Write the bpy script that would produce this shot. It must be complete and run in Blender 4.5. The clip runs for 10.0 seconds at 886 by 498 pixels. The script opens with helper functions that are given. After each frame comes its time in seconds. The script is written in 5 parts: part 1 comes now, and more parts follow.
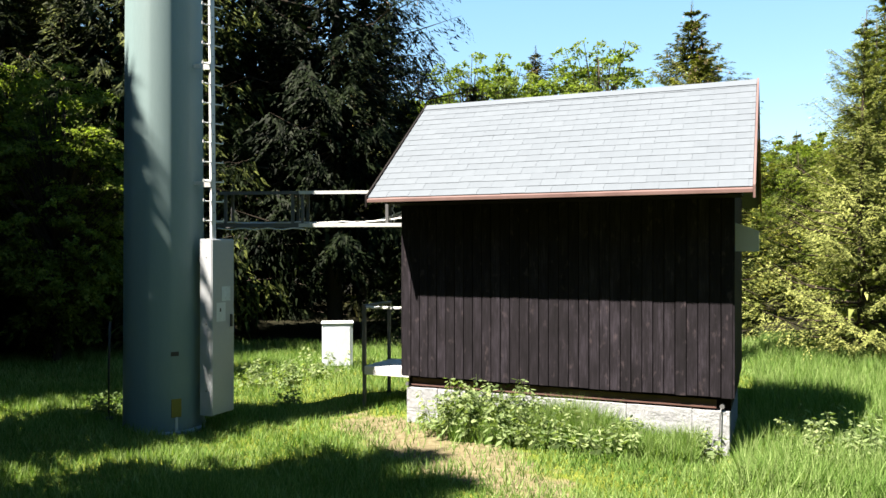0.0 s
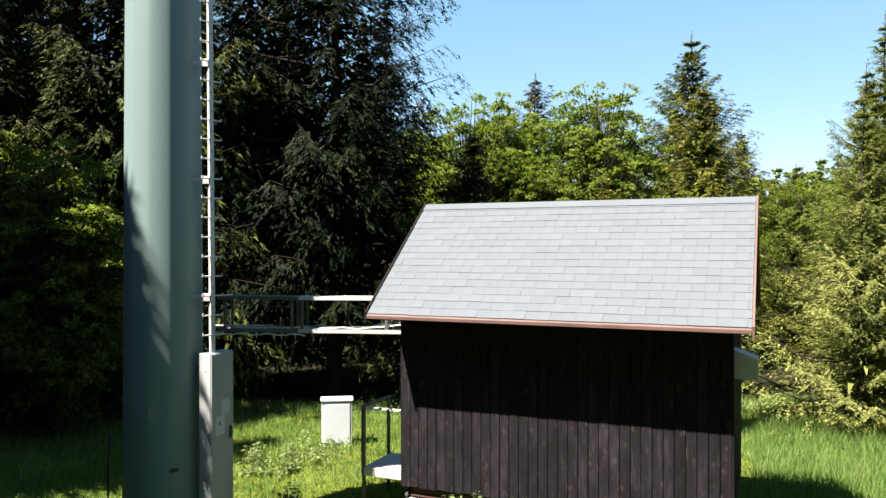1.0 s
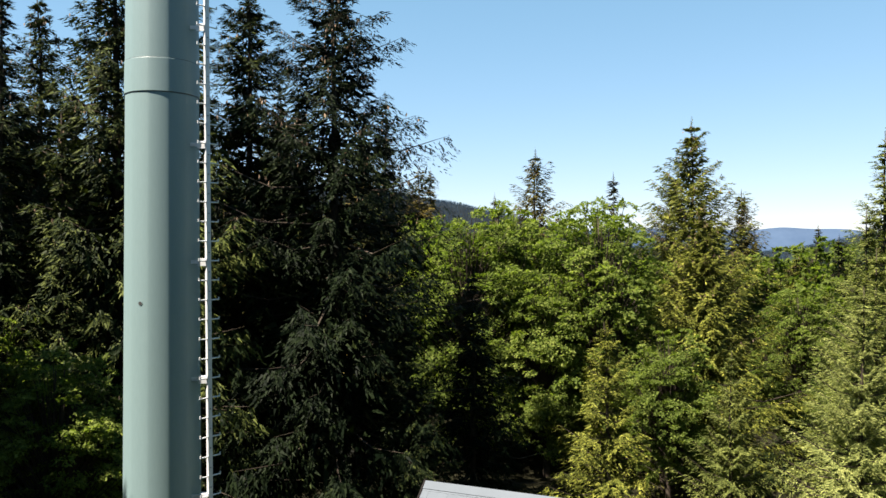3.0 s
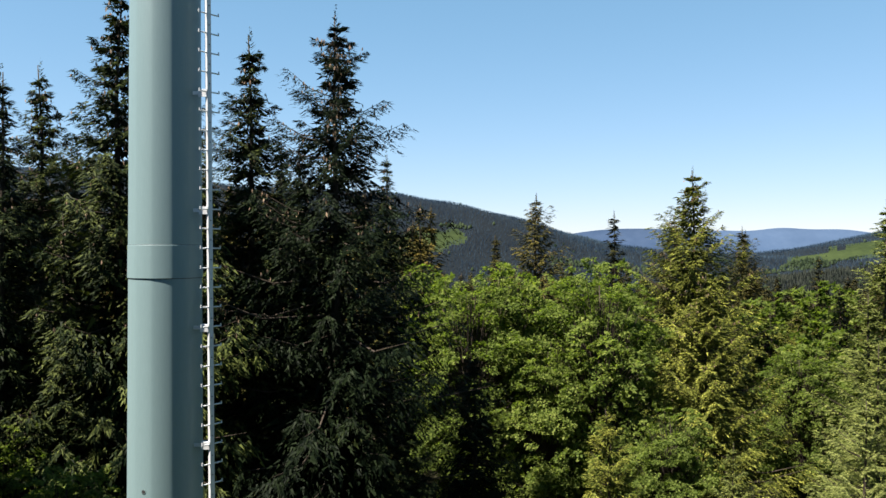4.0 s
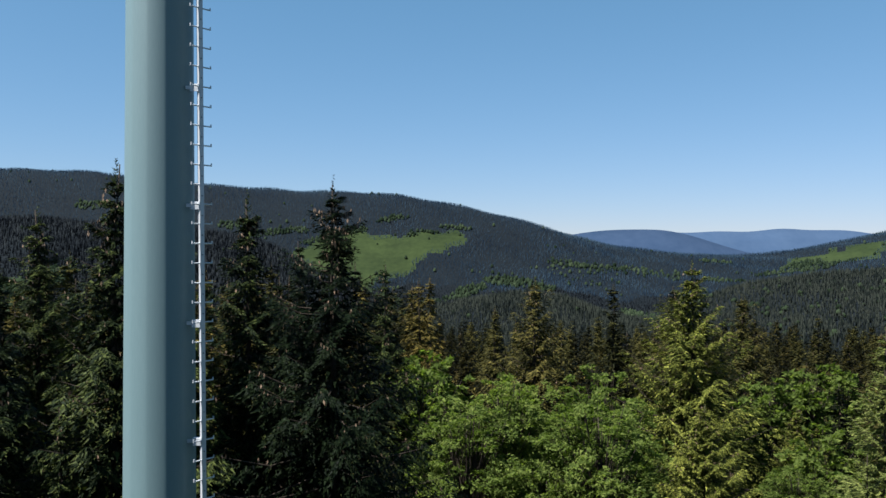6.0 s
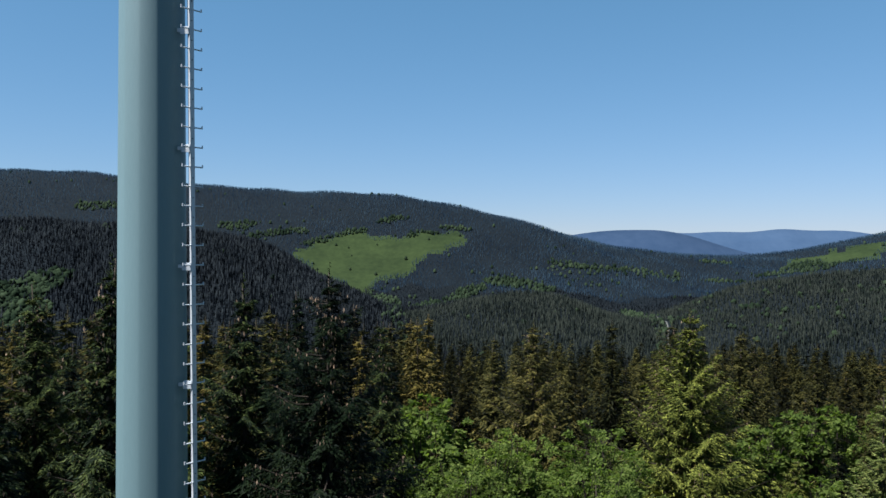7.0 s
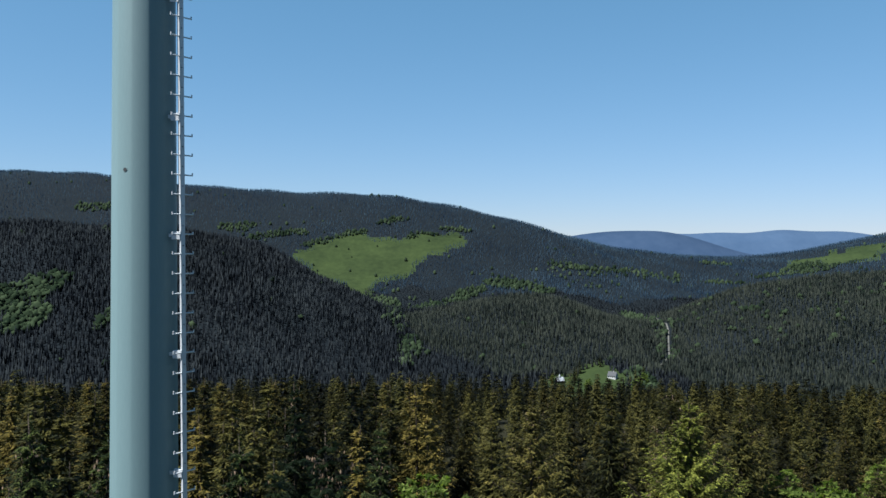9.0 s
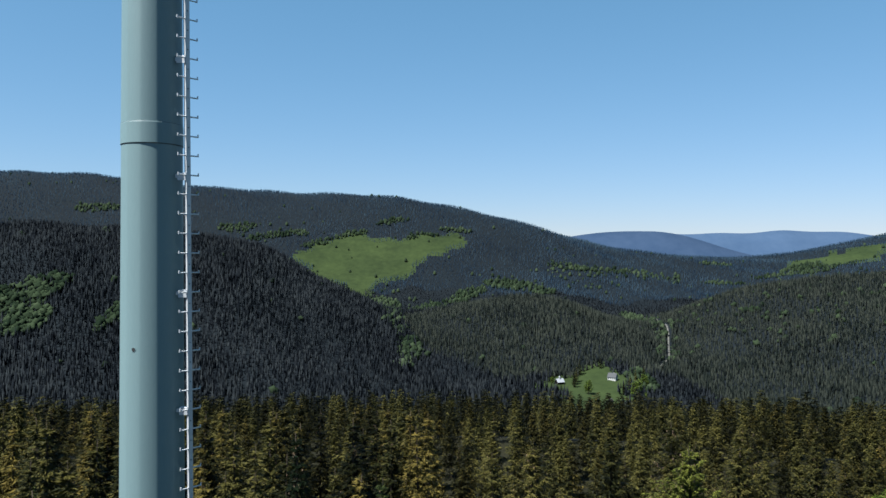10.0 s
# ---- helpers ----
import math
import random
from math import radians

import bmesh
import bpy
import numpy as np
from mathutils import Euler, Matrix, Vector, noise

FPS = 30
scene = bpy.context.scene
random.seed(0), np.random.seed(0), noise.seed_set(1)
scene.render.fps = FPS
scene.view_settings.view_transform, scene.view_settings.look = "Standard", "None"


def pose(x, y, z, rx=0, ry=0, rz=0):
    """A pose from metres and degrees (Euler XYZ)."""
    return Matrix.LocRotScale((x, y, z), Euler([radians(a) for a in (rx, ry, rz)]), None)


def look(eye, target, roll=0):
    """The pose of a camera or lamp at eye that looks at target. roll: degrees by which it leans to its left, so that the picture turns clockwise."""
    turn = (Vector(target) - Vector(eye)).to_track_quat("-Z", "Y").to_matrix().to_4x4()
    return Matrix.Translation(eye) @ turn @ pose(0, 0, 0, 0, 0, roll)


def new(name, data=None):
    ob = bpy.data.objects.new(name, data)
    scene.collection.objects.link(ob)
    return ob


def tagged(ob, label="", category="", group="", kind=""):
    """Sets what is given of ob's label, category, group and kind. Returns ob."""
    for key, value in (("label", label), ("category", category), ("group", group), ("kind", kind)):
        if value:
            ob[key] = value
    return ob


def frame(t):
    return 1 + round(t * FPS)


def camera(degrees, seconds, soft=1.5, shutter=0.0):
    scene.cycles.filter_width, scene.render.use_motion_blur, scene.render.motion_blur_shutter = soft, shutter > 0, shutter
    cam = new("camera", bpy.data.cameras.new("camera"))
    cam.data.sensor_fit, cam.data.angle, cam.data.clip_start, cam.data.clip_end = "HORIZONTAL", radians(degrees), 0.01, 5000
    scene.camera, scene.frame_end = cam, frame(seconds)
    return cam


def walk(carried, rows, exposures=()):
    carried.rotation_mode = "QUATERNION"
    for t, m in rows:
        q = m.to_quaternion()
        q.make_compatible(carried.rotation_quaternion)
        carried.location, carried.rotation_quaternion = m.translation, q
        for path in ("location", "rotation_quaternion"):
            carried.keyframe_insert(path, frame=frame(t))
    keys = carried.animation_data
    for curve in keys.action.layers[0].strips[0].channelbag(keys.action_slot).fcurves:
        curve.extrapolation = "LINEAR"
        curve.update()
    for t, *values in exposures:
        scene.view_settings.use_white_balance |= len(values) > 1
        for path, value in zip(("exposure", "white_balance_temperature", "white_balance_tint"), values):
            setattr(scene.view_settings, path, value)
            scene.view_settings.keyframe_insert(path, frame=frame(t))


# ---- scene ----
# ---------------- camera: a drone rising straight up beside the mast ----------------
cam = camera(59.6, 10.0)
EYE = 2.56
PATH = [
    (0.0, 0.00, 0.00, 0.00), (0.5, 0.01, 0.00, 0.76), (1.0, 0.01, 0.00, 1.63), (1.5, 0.02, 0.00, 2.53),
    (2.0, 0.02, 0.00, 3.66), (2.5, 0.02, 0.00, 4.95), (2.7, 0.02, 0.01, 5.42), (3.3, 0.02, 0.02, 6.95),
    (3.8, 0.00, 0.03, 8.25), (4.0, -0.03, 0.03, 8.79), (4.5, -0.07, 0.03, 10.03), (5.0, -0.07, 0.05, 11.30),
    (5.5, -0.04, 0.08, 12.50), (5.7, -0.01, 0.08, 13.00), (6.2, 0.06, 0.10, 14.28), (6.8, 0.14, 0.11, 15.84),
    (7.0, 0.13, 0.12, 16.31), (7.5, 0.10, 0.13, 17.46), (8.0, 0.12, 0.16, 18.71), (8.5, 0.17, 0.18, 19.81),
    (9.0, 0.22, 0.18, 20.91), (9.5, 0.19, 0.10, 22.12), (10.0, 0.16, 0.04, 23.42)]
walk(cam, [(t, pose(x, y, EYE + z, 90, 0, 0)) for t, x, y, z in PATH],
     exposures=[(0.0, 2.84, 7500, 10), (1.0, 2.62, 7600, 10), (2.5, 2.41, 7600, 10), (4.5, 2.01, 6850, 10), (6.0, 1.60, 6250, 8), (7.5, 1.47, 5950, 6), (10.0, 1.68, 6200, 5)])

# ---------------- light: high clear sun, from the left and behind ----------------
SUN_DIR = Vector((-0.851, -0.525, 0.0)).normalized()
SUN_ELEV = radians(58.3)
world = bpy.data.worlds.new("sky")
scene.world = world
world.use_nodes = True
wn = world.node_tree
sky = wn.nodes.new("ShaderNodeTexSky")
sky.sky_type = 'NISHITA'
sky.sun_disc = False
sky.sun_elevation = SUN_ELEV
sky.sun_rotation = math.atan2(SUN_DIR.x, SUN_DIR.y)
sky.altitude = 700
sky.air_density = 1.0
sky.dust_density = 0.05
sky.ozone_density = 1.6
wn.nodes["Background"].inputs["Strength"].default_value = 0.055
# the clear mountain air: each colour's own falloff from horizon to zenith
split, join = wn.nodes.new("ShaderNodeSeparateColor"), wn.nodes.new("ShaderNodeCombineColor")
wn.links.new(sky.outputs["Color"], split.inputs[0])
for k, (power, gain) in enumerate(((0.82, 0.665), (0.60, 1.165), (0.65, 1.355))):
    pw, ml = wn.nodes.new("ShaderNodeMath"), wn.nodes.new("ShaderNodeMath")
    pw.operation, ml.operation = 'POWER', 'MULTIPLY'
    pw.inputs[1].default_value, ml.inputs[1].default_value = power, gain
    wn.links.new(split.outputs[k], pw.inputs[0])
    wn.links.new(pw.outputs[0], ml.inputs[0])
    wn.links.new(ml.outputs[0], join.inputs[k])
wn.links.new(join.outputs[0], wn.nodes["Background"].inputs["Color"])
sun = new("sun", bpy.data.lights.new("sun", "SUN"))
sun.data.energy = 5.0
sun.data.angle = radians(0.53)
sun.data.color = (1.0, 0.962, 0.925)
to_sun = SUN_DIR * math.cos(SUN_ELEV) + Vector((0, 0, math.sin(SUN_ELEV)))
sun.matrix_world = look(to_sun * 60, (0, 0, 0))


# ---------------- materials ----------------
def nodes_of(name):
    m = bpy.data.materials.new(name)
    m.use_nodes = True
    nt = m.node_tree
    return m, nt, nt.nodes["Principled BSDF"]


def node(nt, kind, **values):
    n = nt.nodes.new(kind)
    for k, v in values.items():
        n.inputs[k].default_value = v
    return n


def ramp(nt, source, stops):
    r = nt.nodes.new("ShaderNodeValToRGB")
    while len(r.color_ramp.elements) < len(stops):
        r.color_ramp.elements.new(0.5)
    for e, (p, c) in zip(r.color_ramp.elements, stops):
        e.position = p
        e.color = (*c, 1)
    nt.links.new(source, r.inputs[0])
    return r.outputs[0]


def blend(nt, mode, fac, a, b):
    n = nt.nodes.new("ShaderNodeMix")
    n.data_type = 'RGBA'
    n.blend_type = mode
    for sock, v in ((n.inputs[0], fac), (n.inputs[6], a), (n.inputs[7], b)):
        if isinstance(v, bpy.types.NodeSocket):
            nt.links.new(v, sock)
        elif isinstance(v, tuple):
            sock.default_value = (*v, 1)
        else:
            sock.default_value = v
    return n.outputs[2]


def calc(nt, op, a, b=0.0):
    n = nt.nodes.new("ShaderNodeMath")
    n.operation = op
    for sock, v in ((n.inputs[0], a), (n.inputs[1], b)):
        if isinstance(v, bpy.types.NodeSocket):
            nt.links.new(v, sock)
        else:
            sock.default_value = v
    return n.outputs[0]


def coords(nt, stretch=(1, 1, 1)):
    c = nt.nodes.new("ShaderNodeTexCoord")
    mp = nt.nodes.new("ShaderNodeMapping")
    mp.inputs["Scale"].default_value = stretch
    nt.links.new(c.outputs["Object"], mp.inputs["Vector"])
    return mp.outputs[0]


def noise_tex(nt, vec, scale, detail=4.0, rough=0.6):
    n = node(nt, "ShaderNodeTexNoise", Scale=scale, Detail=detail, Roughness=rough)
    if vec is not None:
        nt.links.new(vec, n.inputs["Vector"])
    return n.outputs["Fac"]


def bump(nt, bsdf, height, strength=0.3, distance=0.01):
    b = node(nt, "ShaderNodeBump", Strength=strength, Distance=distance)
    nt.links.new(height, b.inputs["Height"])
    nt.links.new(b.outputs[0], bsdf.inputs["Normal"])


def surface(name, dark, light, rough=0.7, metal=0.0, grain=40.0, patch=2.0, stretch=(1, 1, 1), relief=0.25,
            depth=0.004, vary=0.0, rough_var=0.12):
    """A two-scale mottled surface; vary: how much the pieces differ from one another."""
    m, nt, p = nodes_of(name)
    v = coords(nt, stretch)
    fine, big = noise_tex(nt, v, grain, 6, 0.65), noise_tex(nt, v, patch, 4, 0.55)
    mixed = calc(nt, 'ADD', calc(nt, 'MULTIPLY', fine, 0.5), calc(nt, 'MULTIPLY', big, 0.5))
    if vary:
        info = nt.nodes.new("ShaderNodeObjectInfo")
        mixed = calc(nt, 'ADD', mixed, calc(nt, 'MULTIPLY', calc(nt, 'SUBTRACT', info.outputs["Random"], 0.5), vary))
    nt.links.new(ramp(nt, mixed, [(0.3, dark), (0.7, light)]), p.inputs["Base Color"])
    r = calc(nt, 'ADD', calc(nt, 'MULTIPLY', calc(nt, 'SUBTRACT', big, 0.5), rough_var * 2), rough)
    nt.links.new(r, p.inputs["Roughness"])
    p.inputs["Metallic"].default_value = metal
    bump(nt, p, fine, relief, depth)
    return m


def foliage(name, dark, mid, light, glow=0.35, rough=0.55, patch=0.5, each=0.45, own=0.35, shine=0.03, spread=(0.2, 0.5, 0.82)):
    """Needles or leaves: each spray its own tone, with light passing through."""
    m, nt, p = nodes_of(name)
    geo, info = nt.nodes.new("ShaderNodeNewGeometry"), nt.nodes.new("ShaderNodeObjectInfo")
    pos = nt.nodes.new("ShaderNodeTexCoord").outputs["Object"]
    big = noise_tex(nt, pos, patch, 3)
    t = calc(nt, 'ADD', calc(nt, 'MULTIPLY', geo.outputs["Random Per Island"], each), calc(nt, 'MULTIPLY', big, 1.0 - each))
    t = calc(nt, 'ADD', t, calc(nt, 'MULTIPLY', calc(nt, 'SUBTRACT', info.outputs["Random"], 0.5), own))
    col = ramp(nt, t, list(zip(spread, (dark, mid, light))))
    nt.links.new(col, p.inputs["Base Color"])
    p.inputs["Roughness"].default_value = rough
    p.inputs["Specular IOR Level"].default_value = shine
    tr = nt.nodes.new("ShaderNodeBsdfTranslucent")
    nt.links.new(blend(nt, 'MULTIPLY', 1.0, col, (1.1, 1.25, 0.5)), tr.inputs["Color"])
    mx = node(nt, "ShaderNodeMixShader", Fac=glow)
    nt.links.new(p.outputs[0], mx.inputs[1])
    nt.links.new(tr.outputs[0], mx.inputs[2])
    nt.links.new(mx.outputs[0], nt.nodes["Material Output"].inputs["Surface"])
    return m


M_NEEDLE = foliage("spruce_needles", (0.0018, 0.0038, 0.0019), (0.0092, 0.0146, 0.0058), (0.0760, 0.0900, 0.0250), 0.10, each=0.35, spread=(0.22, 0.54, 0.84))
M_NEEDLE_BROWN = foliage("spruce_needles_with_cones", (0.0015, 0.0020, 0.0009), (0.0140, 0.0135, 0.0040), (0.0874, 0.0668, 0.0165), 0.08, patch=0.24, each=0.30, spread=(0.28, 0.5, 0.74))
M_NEEDLE_OLIVE = foliage("olive_spruce_needles", (0.0015, 0.0022, 0.0011), (0.0108, 0.0119, 0.0040), (0.0583, 0.0515, 0.0145), 0.08, patch=0.24, each=0.30, spread=(0.28, 0.5, 0.74))
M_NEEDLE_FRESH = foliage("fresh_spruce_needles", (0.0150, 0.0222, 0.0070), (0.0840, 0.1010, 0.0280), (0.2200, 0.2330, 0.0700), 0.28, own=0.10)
# lighter copy of the fresh needles, strong sunlight put into its colour
M_NEEDLE_PALE = foliage("sunlit_spruce_shoots", (0.0220, 0.0322, 0.0105), (0.1220, 0.1400, 0.0440), (0.2720, 0.2820, 0.1000), 0.30, own=0.10)
M_NEEDLE_MIXED = foliage("spruce_needles_with_shoots_and_cones", (0.0092, 0.0138, 0.0037), (0.0672, 0.0766, 0.0155), (0.2239, 0.2252, 0.0455), 0.20, own=0.08)
M_NEEDLE_CONED = foliage("dull_spruce_needles_with_cones", (0.0050, 0.0062, 0.0026), (0.0300, 0.0290, 0.0085), (0.1050, 0.0860, 0.0240), 0.12, own=0.12, each=0.35)
M_LEAF = foliage("beech_leaves", (0.0107, 0.0187, 0.0051), (0.0798, 0.1126, 0.0257), (0.2027, 0.2327, 0.0609), 0.55, own=0.10, each=0.35, patch=0.35)
M_WEED = foliage("nettle_leaves", (0.0561, 0.0912, 0.0368), (0.1360, 0.1823, 0.0800), (0.2380, 0.2795, 0.1440), 0.42, each=0.35)
M_GRASS = foliage("grass_blades", (0.0322, 0.0832, 0.0141), (0.0893, 0.1560, 0.0390), (0.1982, 0.2621, 0.1080), 0.42, patch=0.7)
# near spur: slope shade and a little blue haze are put into this tone
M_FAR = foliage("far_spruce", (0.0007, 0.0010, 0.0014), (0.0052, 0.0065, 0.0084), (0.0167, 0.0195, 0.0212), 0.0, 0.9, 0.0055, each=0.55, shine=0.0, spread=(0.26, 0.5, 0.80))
# high slopes: the haze of distance is put into this bluer, lighter base colour
M_FAR_HAZED = foliage("far_hazed_spruce", (0.0023, 0.0047, 0.0100), (0.0082, 0.0158, 0.0266), (0.0217, 0.0345, 0.0463), 0.0, 0.9, 0.0045, each=0.40, shine=0.0, spread=(0.26, 0.5, 0.80))
M_FAR_OLIVE = foliage("far_olive_spruce", (0.0008, 0.0011, 0.0012), (0.0052, 0.0071, 0.0066), (0.0179, 0.0205, 0.0166), 0.0, 0.9, 0.0075, each=0.5, shine=0.0, spread=(0.26, 0.5, 0.80))
M_FAR_LEAF = foliage("far_leaves", (0.0068, 0.0112, 0.0068), (0.0211, 0.0304, 0.0163), (0.0466, 0.0590, 0.0339), 0.05, 0.9, 0.01, each=0.35, shine=0.0)
M_CONE = surface("ripe_spruce_cones", (0.085, 0.052, 0.030), (0.215, 0.145, 0.092), 0.8, 0, 30, 3, (1, 1, 1), 0.3, 0.004)
M_BARK = surface("spruce_bark", (0.0173, 0.0136, 0.0105), (0.0527, 0.0421, 0.0335), 0.9, 0, 30, 3, (1, 1, 0.3), 0.6, 0.02)
M_PAINT = surface("grey_green_mast_paint", (0.0960, 0.1458, 0.1520), (0.1176, 0.1728, 0.1798), 0.5, 0.0, 60, 0.8, (1, 1, 0.12), 0.05, 0.002)
M_PAINT.node_tree.nodes["Principled BSDF"].inputs["Specular IOR Level"].default_value = 0.4
M_PAINT.node_tree.nodes["Principled BSDF"].inputs["Diffuse Roughness"].default_value = 0.0
M_ZINC = surface("galvanised_steel", (0.34, 0.35, 0.36), (0.46, 0.47, 0.48), 0.5, 0.25, 80, 5, (1, 1, 1), 0.1, 0.001)
M_ZINC_DULL = surface("weathered_steel", (0.062, 0.0651, 0.0713), (0.1116, 0.1147, 0.1209), 0.55, 0.4, 60, 5, (1, 1, 1), 0.15, 0.001)
M_CABINET = surface("grey_cabinet_paint", (0.2261, 0.2436, 0.2661), (0.2708, 0.2901, 0.3154), 0.45, 0.0, 50, 1.5, (1, 1, 0.4), 0.05, 0.001)
M_WHITE = surface("white_paint", (0.3317, 0.3663, 0.4117), (0.4331, 0.4752, 0.5341), 0.6, 0.0, 40, 2.5, (1, 1, 0.5), 0.1, 0.002)


def board_material():
    """Dark stained, weathered boards: long grain, pale scuffs and knots, each board its own."""
    m, nt, p = nodes_of("dark_stained_boards")
    info = nt.nodes.new("ShaderNodeObjectInfo")
    c = nt.nodes.new("ShaderNodeTexCoord").outputs["Object"]
    shift = nt.nodes.new("ShaderNodeVectorMath")
    shift.operation = 'MULTIPLY_ADD'
    comb = nt.nodes.new("ShaderNodeCombineXYZ")
    for k in range(3):
        nt.links.new(info.outputs["Random"], comb.inputs[k])
    nt.links.new(comb.outputs[0], shift.inputs[0])
    shift.inputs[1].default_value = (37, 19, 53)
    nt.links.new(c, shift.inputs[2])
    def stretched(sc):
        mp = nt.nodes.new("ShaderNodeMapping")
        mp.inputs["Scale"].default_value = sc
        nt.links.new(shift.outputs[0], mp.inputs["Vector"])
        return mp.outputs[0]
    grain = noise_tex(nt, stretched((60, 60, 2.2)), 1.6, 6, 0.7)
    wear = noise_tex(nt, stretched((7, 7, 2.0)), 1.0, 5, 0.65)
    spots = noise_tex(nt, stretched((14, 14, 7)), 1.0, 3, 0.5)
    t = calc(nt, 'ADD', calc(nt, 'MULTIPLY', grain, 0.55), calc(nt, 'MULTIPLY', wear, 0.45))
    t = calc(nt, 'ADD', t, calc(nt, 'MULTIPLY', calc(nt, 'SUBTRACT', info.outputs["Random"], 0.5), 0.09))
    col = ramp(nt, t, [(0.32, (0.0014, 0.0012, 0.0018)), (0.52, (0.0073, 0.0060, 0.0084)), (0.72, (0.0276, 0.0236, 0.0321))])
    scuff = ramp(nt, spots, [(0.61, (0, 0, 0)), (0.74, (1, 1, 1))])
    nt.links.new(blend(nt, 'MIX', calc(nt, 'MULTIPLY', scuff, 0.45), col, (0.0491, 0.0379, 0.0423)), p.inputs["Base Color"])
    p.inputs["Roughness"].default_value = 0.85
    p.inputs["Specular IOR Level"].default_value = 0.12
    bump(nt, p, grain, 0.5, 0.003)
    return m


M_BOARD = board_material()
M_DARK = surface("dark_timber", (0.0026, 0.0020, 0.0019), (0.0078, 0.0057, 0.0056), 0.75, 0.0, 20, 2, (1, 1, 1), 0.3, 0.004)
M_SHINGLE = surface("pale_grey_shingles", (0.060, 0.071, 0.085), (0.085, 0.099, 0.116), 0.85, 0.0, 160, 1.2, (1, 1, 1), 0.35, 0.002, 0.08)
M_TRIM = surface("red_brown_metal_trim", (0.062, 0.0341, 0.031), (0.1054, 0.062, 0.0589), 0.5, 0.1, 50, 2, (1, 1, 1), 0.1, 0.001)
M_RUST = surface("red_oxide_beam", (0.0434, 0.0186, 0.0155), (0.0868, 0.0434, 0.0372), 0.7, 0.1, 45, 4, (1, 1, 1), 0.3, 0.003)
M_PLINTH = surface("whitewashed_concrete", (0.150, 0.158, 0.172), (0.232, 0.242, 0.258), 0.9, 0.0, 16, 4.5, (1, 1, 1), 0.8, 0.03)
M_BLACK = surface("black_rubber", (0.0075, 0.0075, 0.0081), (0.0186, 0.0186, 0.0199), 0.6)
M_YELLOW = surface("yellow_plate", (0.0992, 0.0806, 0.0124), (0.1612, 0.1302, 0.0248), 0.5)
M_STICKER = surface("pale_blue_sticker", (0.2355, 0.2851, 0.3223), (0.50, 0.57, 0.62), 0.4)
M_FLOOR = surface("forest_floor", (0.0049, 0.0049, 0.0031), (0.0155, 0.0149, 0.0069), 0.95, 0, 6, 0.4, (1, 1, 1), 0.6, 0.05)
M_MEADOW = surface("far_meadow", (0.0084, 0.0144, 0.0047), (0.0256, 0.0373, 0.0121), 0.95, 0, 0.05, 0.008, (1, 1, 1), 0.4, 1.0)
M_ROAD = surface("pale_gravel", (0.0558, 0.0545, 0.0496), (0.0868, 0.0843, 0.0744), 0.9)
M_ROOF_FAR = surface("slate_roof", (0.0217, 0.0229, 0.026), (0.0403, 0.0421, 0.0465), 0.85)
M_ROOF_PALE = surface("pale_metal_roof", (0.1694, 0.1771, 0.1925), (0.2464, 0.2541, 0.2695), 0.6)
M_PLASTER = surface("white_plaster", (0.2479, 0.2479, 0.2418), (0.3223, 0.3223, 0.3099), 0.8)
# both range colours hold the blue of the air, less on the nearer slopes
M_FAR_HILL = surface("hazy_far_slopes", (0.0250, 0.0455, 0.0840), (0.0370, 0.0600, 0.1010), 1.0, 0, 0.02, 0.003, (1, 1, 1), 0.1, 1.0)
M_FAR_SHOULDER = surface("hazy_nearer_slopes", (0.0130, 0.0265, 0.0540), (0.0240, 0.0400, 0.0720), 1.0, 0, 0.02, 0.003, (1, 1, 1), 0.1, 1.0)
# the far floor carries the same blue haze in its base colour
M_FAR_FLOOR = surface("far_hazed_forest_floor", (0.0028, 0.0043, 0.0058), (0.0060, 0.0087, 0.0109), 0.95, 0, 0.2, 0.02, (1, 1, 1), 0.3, 0.5)
M_GLASS = surface("dark_window_glass", (0.0124, 0.0155, 0.0186), (0.031, 0.0341, 0.0372), 0.15)


M_DARK.node_tree.nodes["Principled BSDF"].inputs["Specular IOR Level"].default_value = 0.1


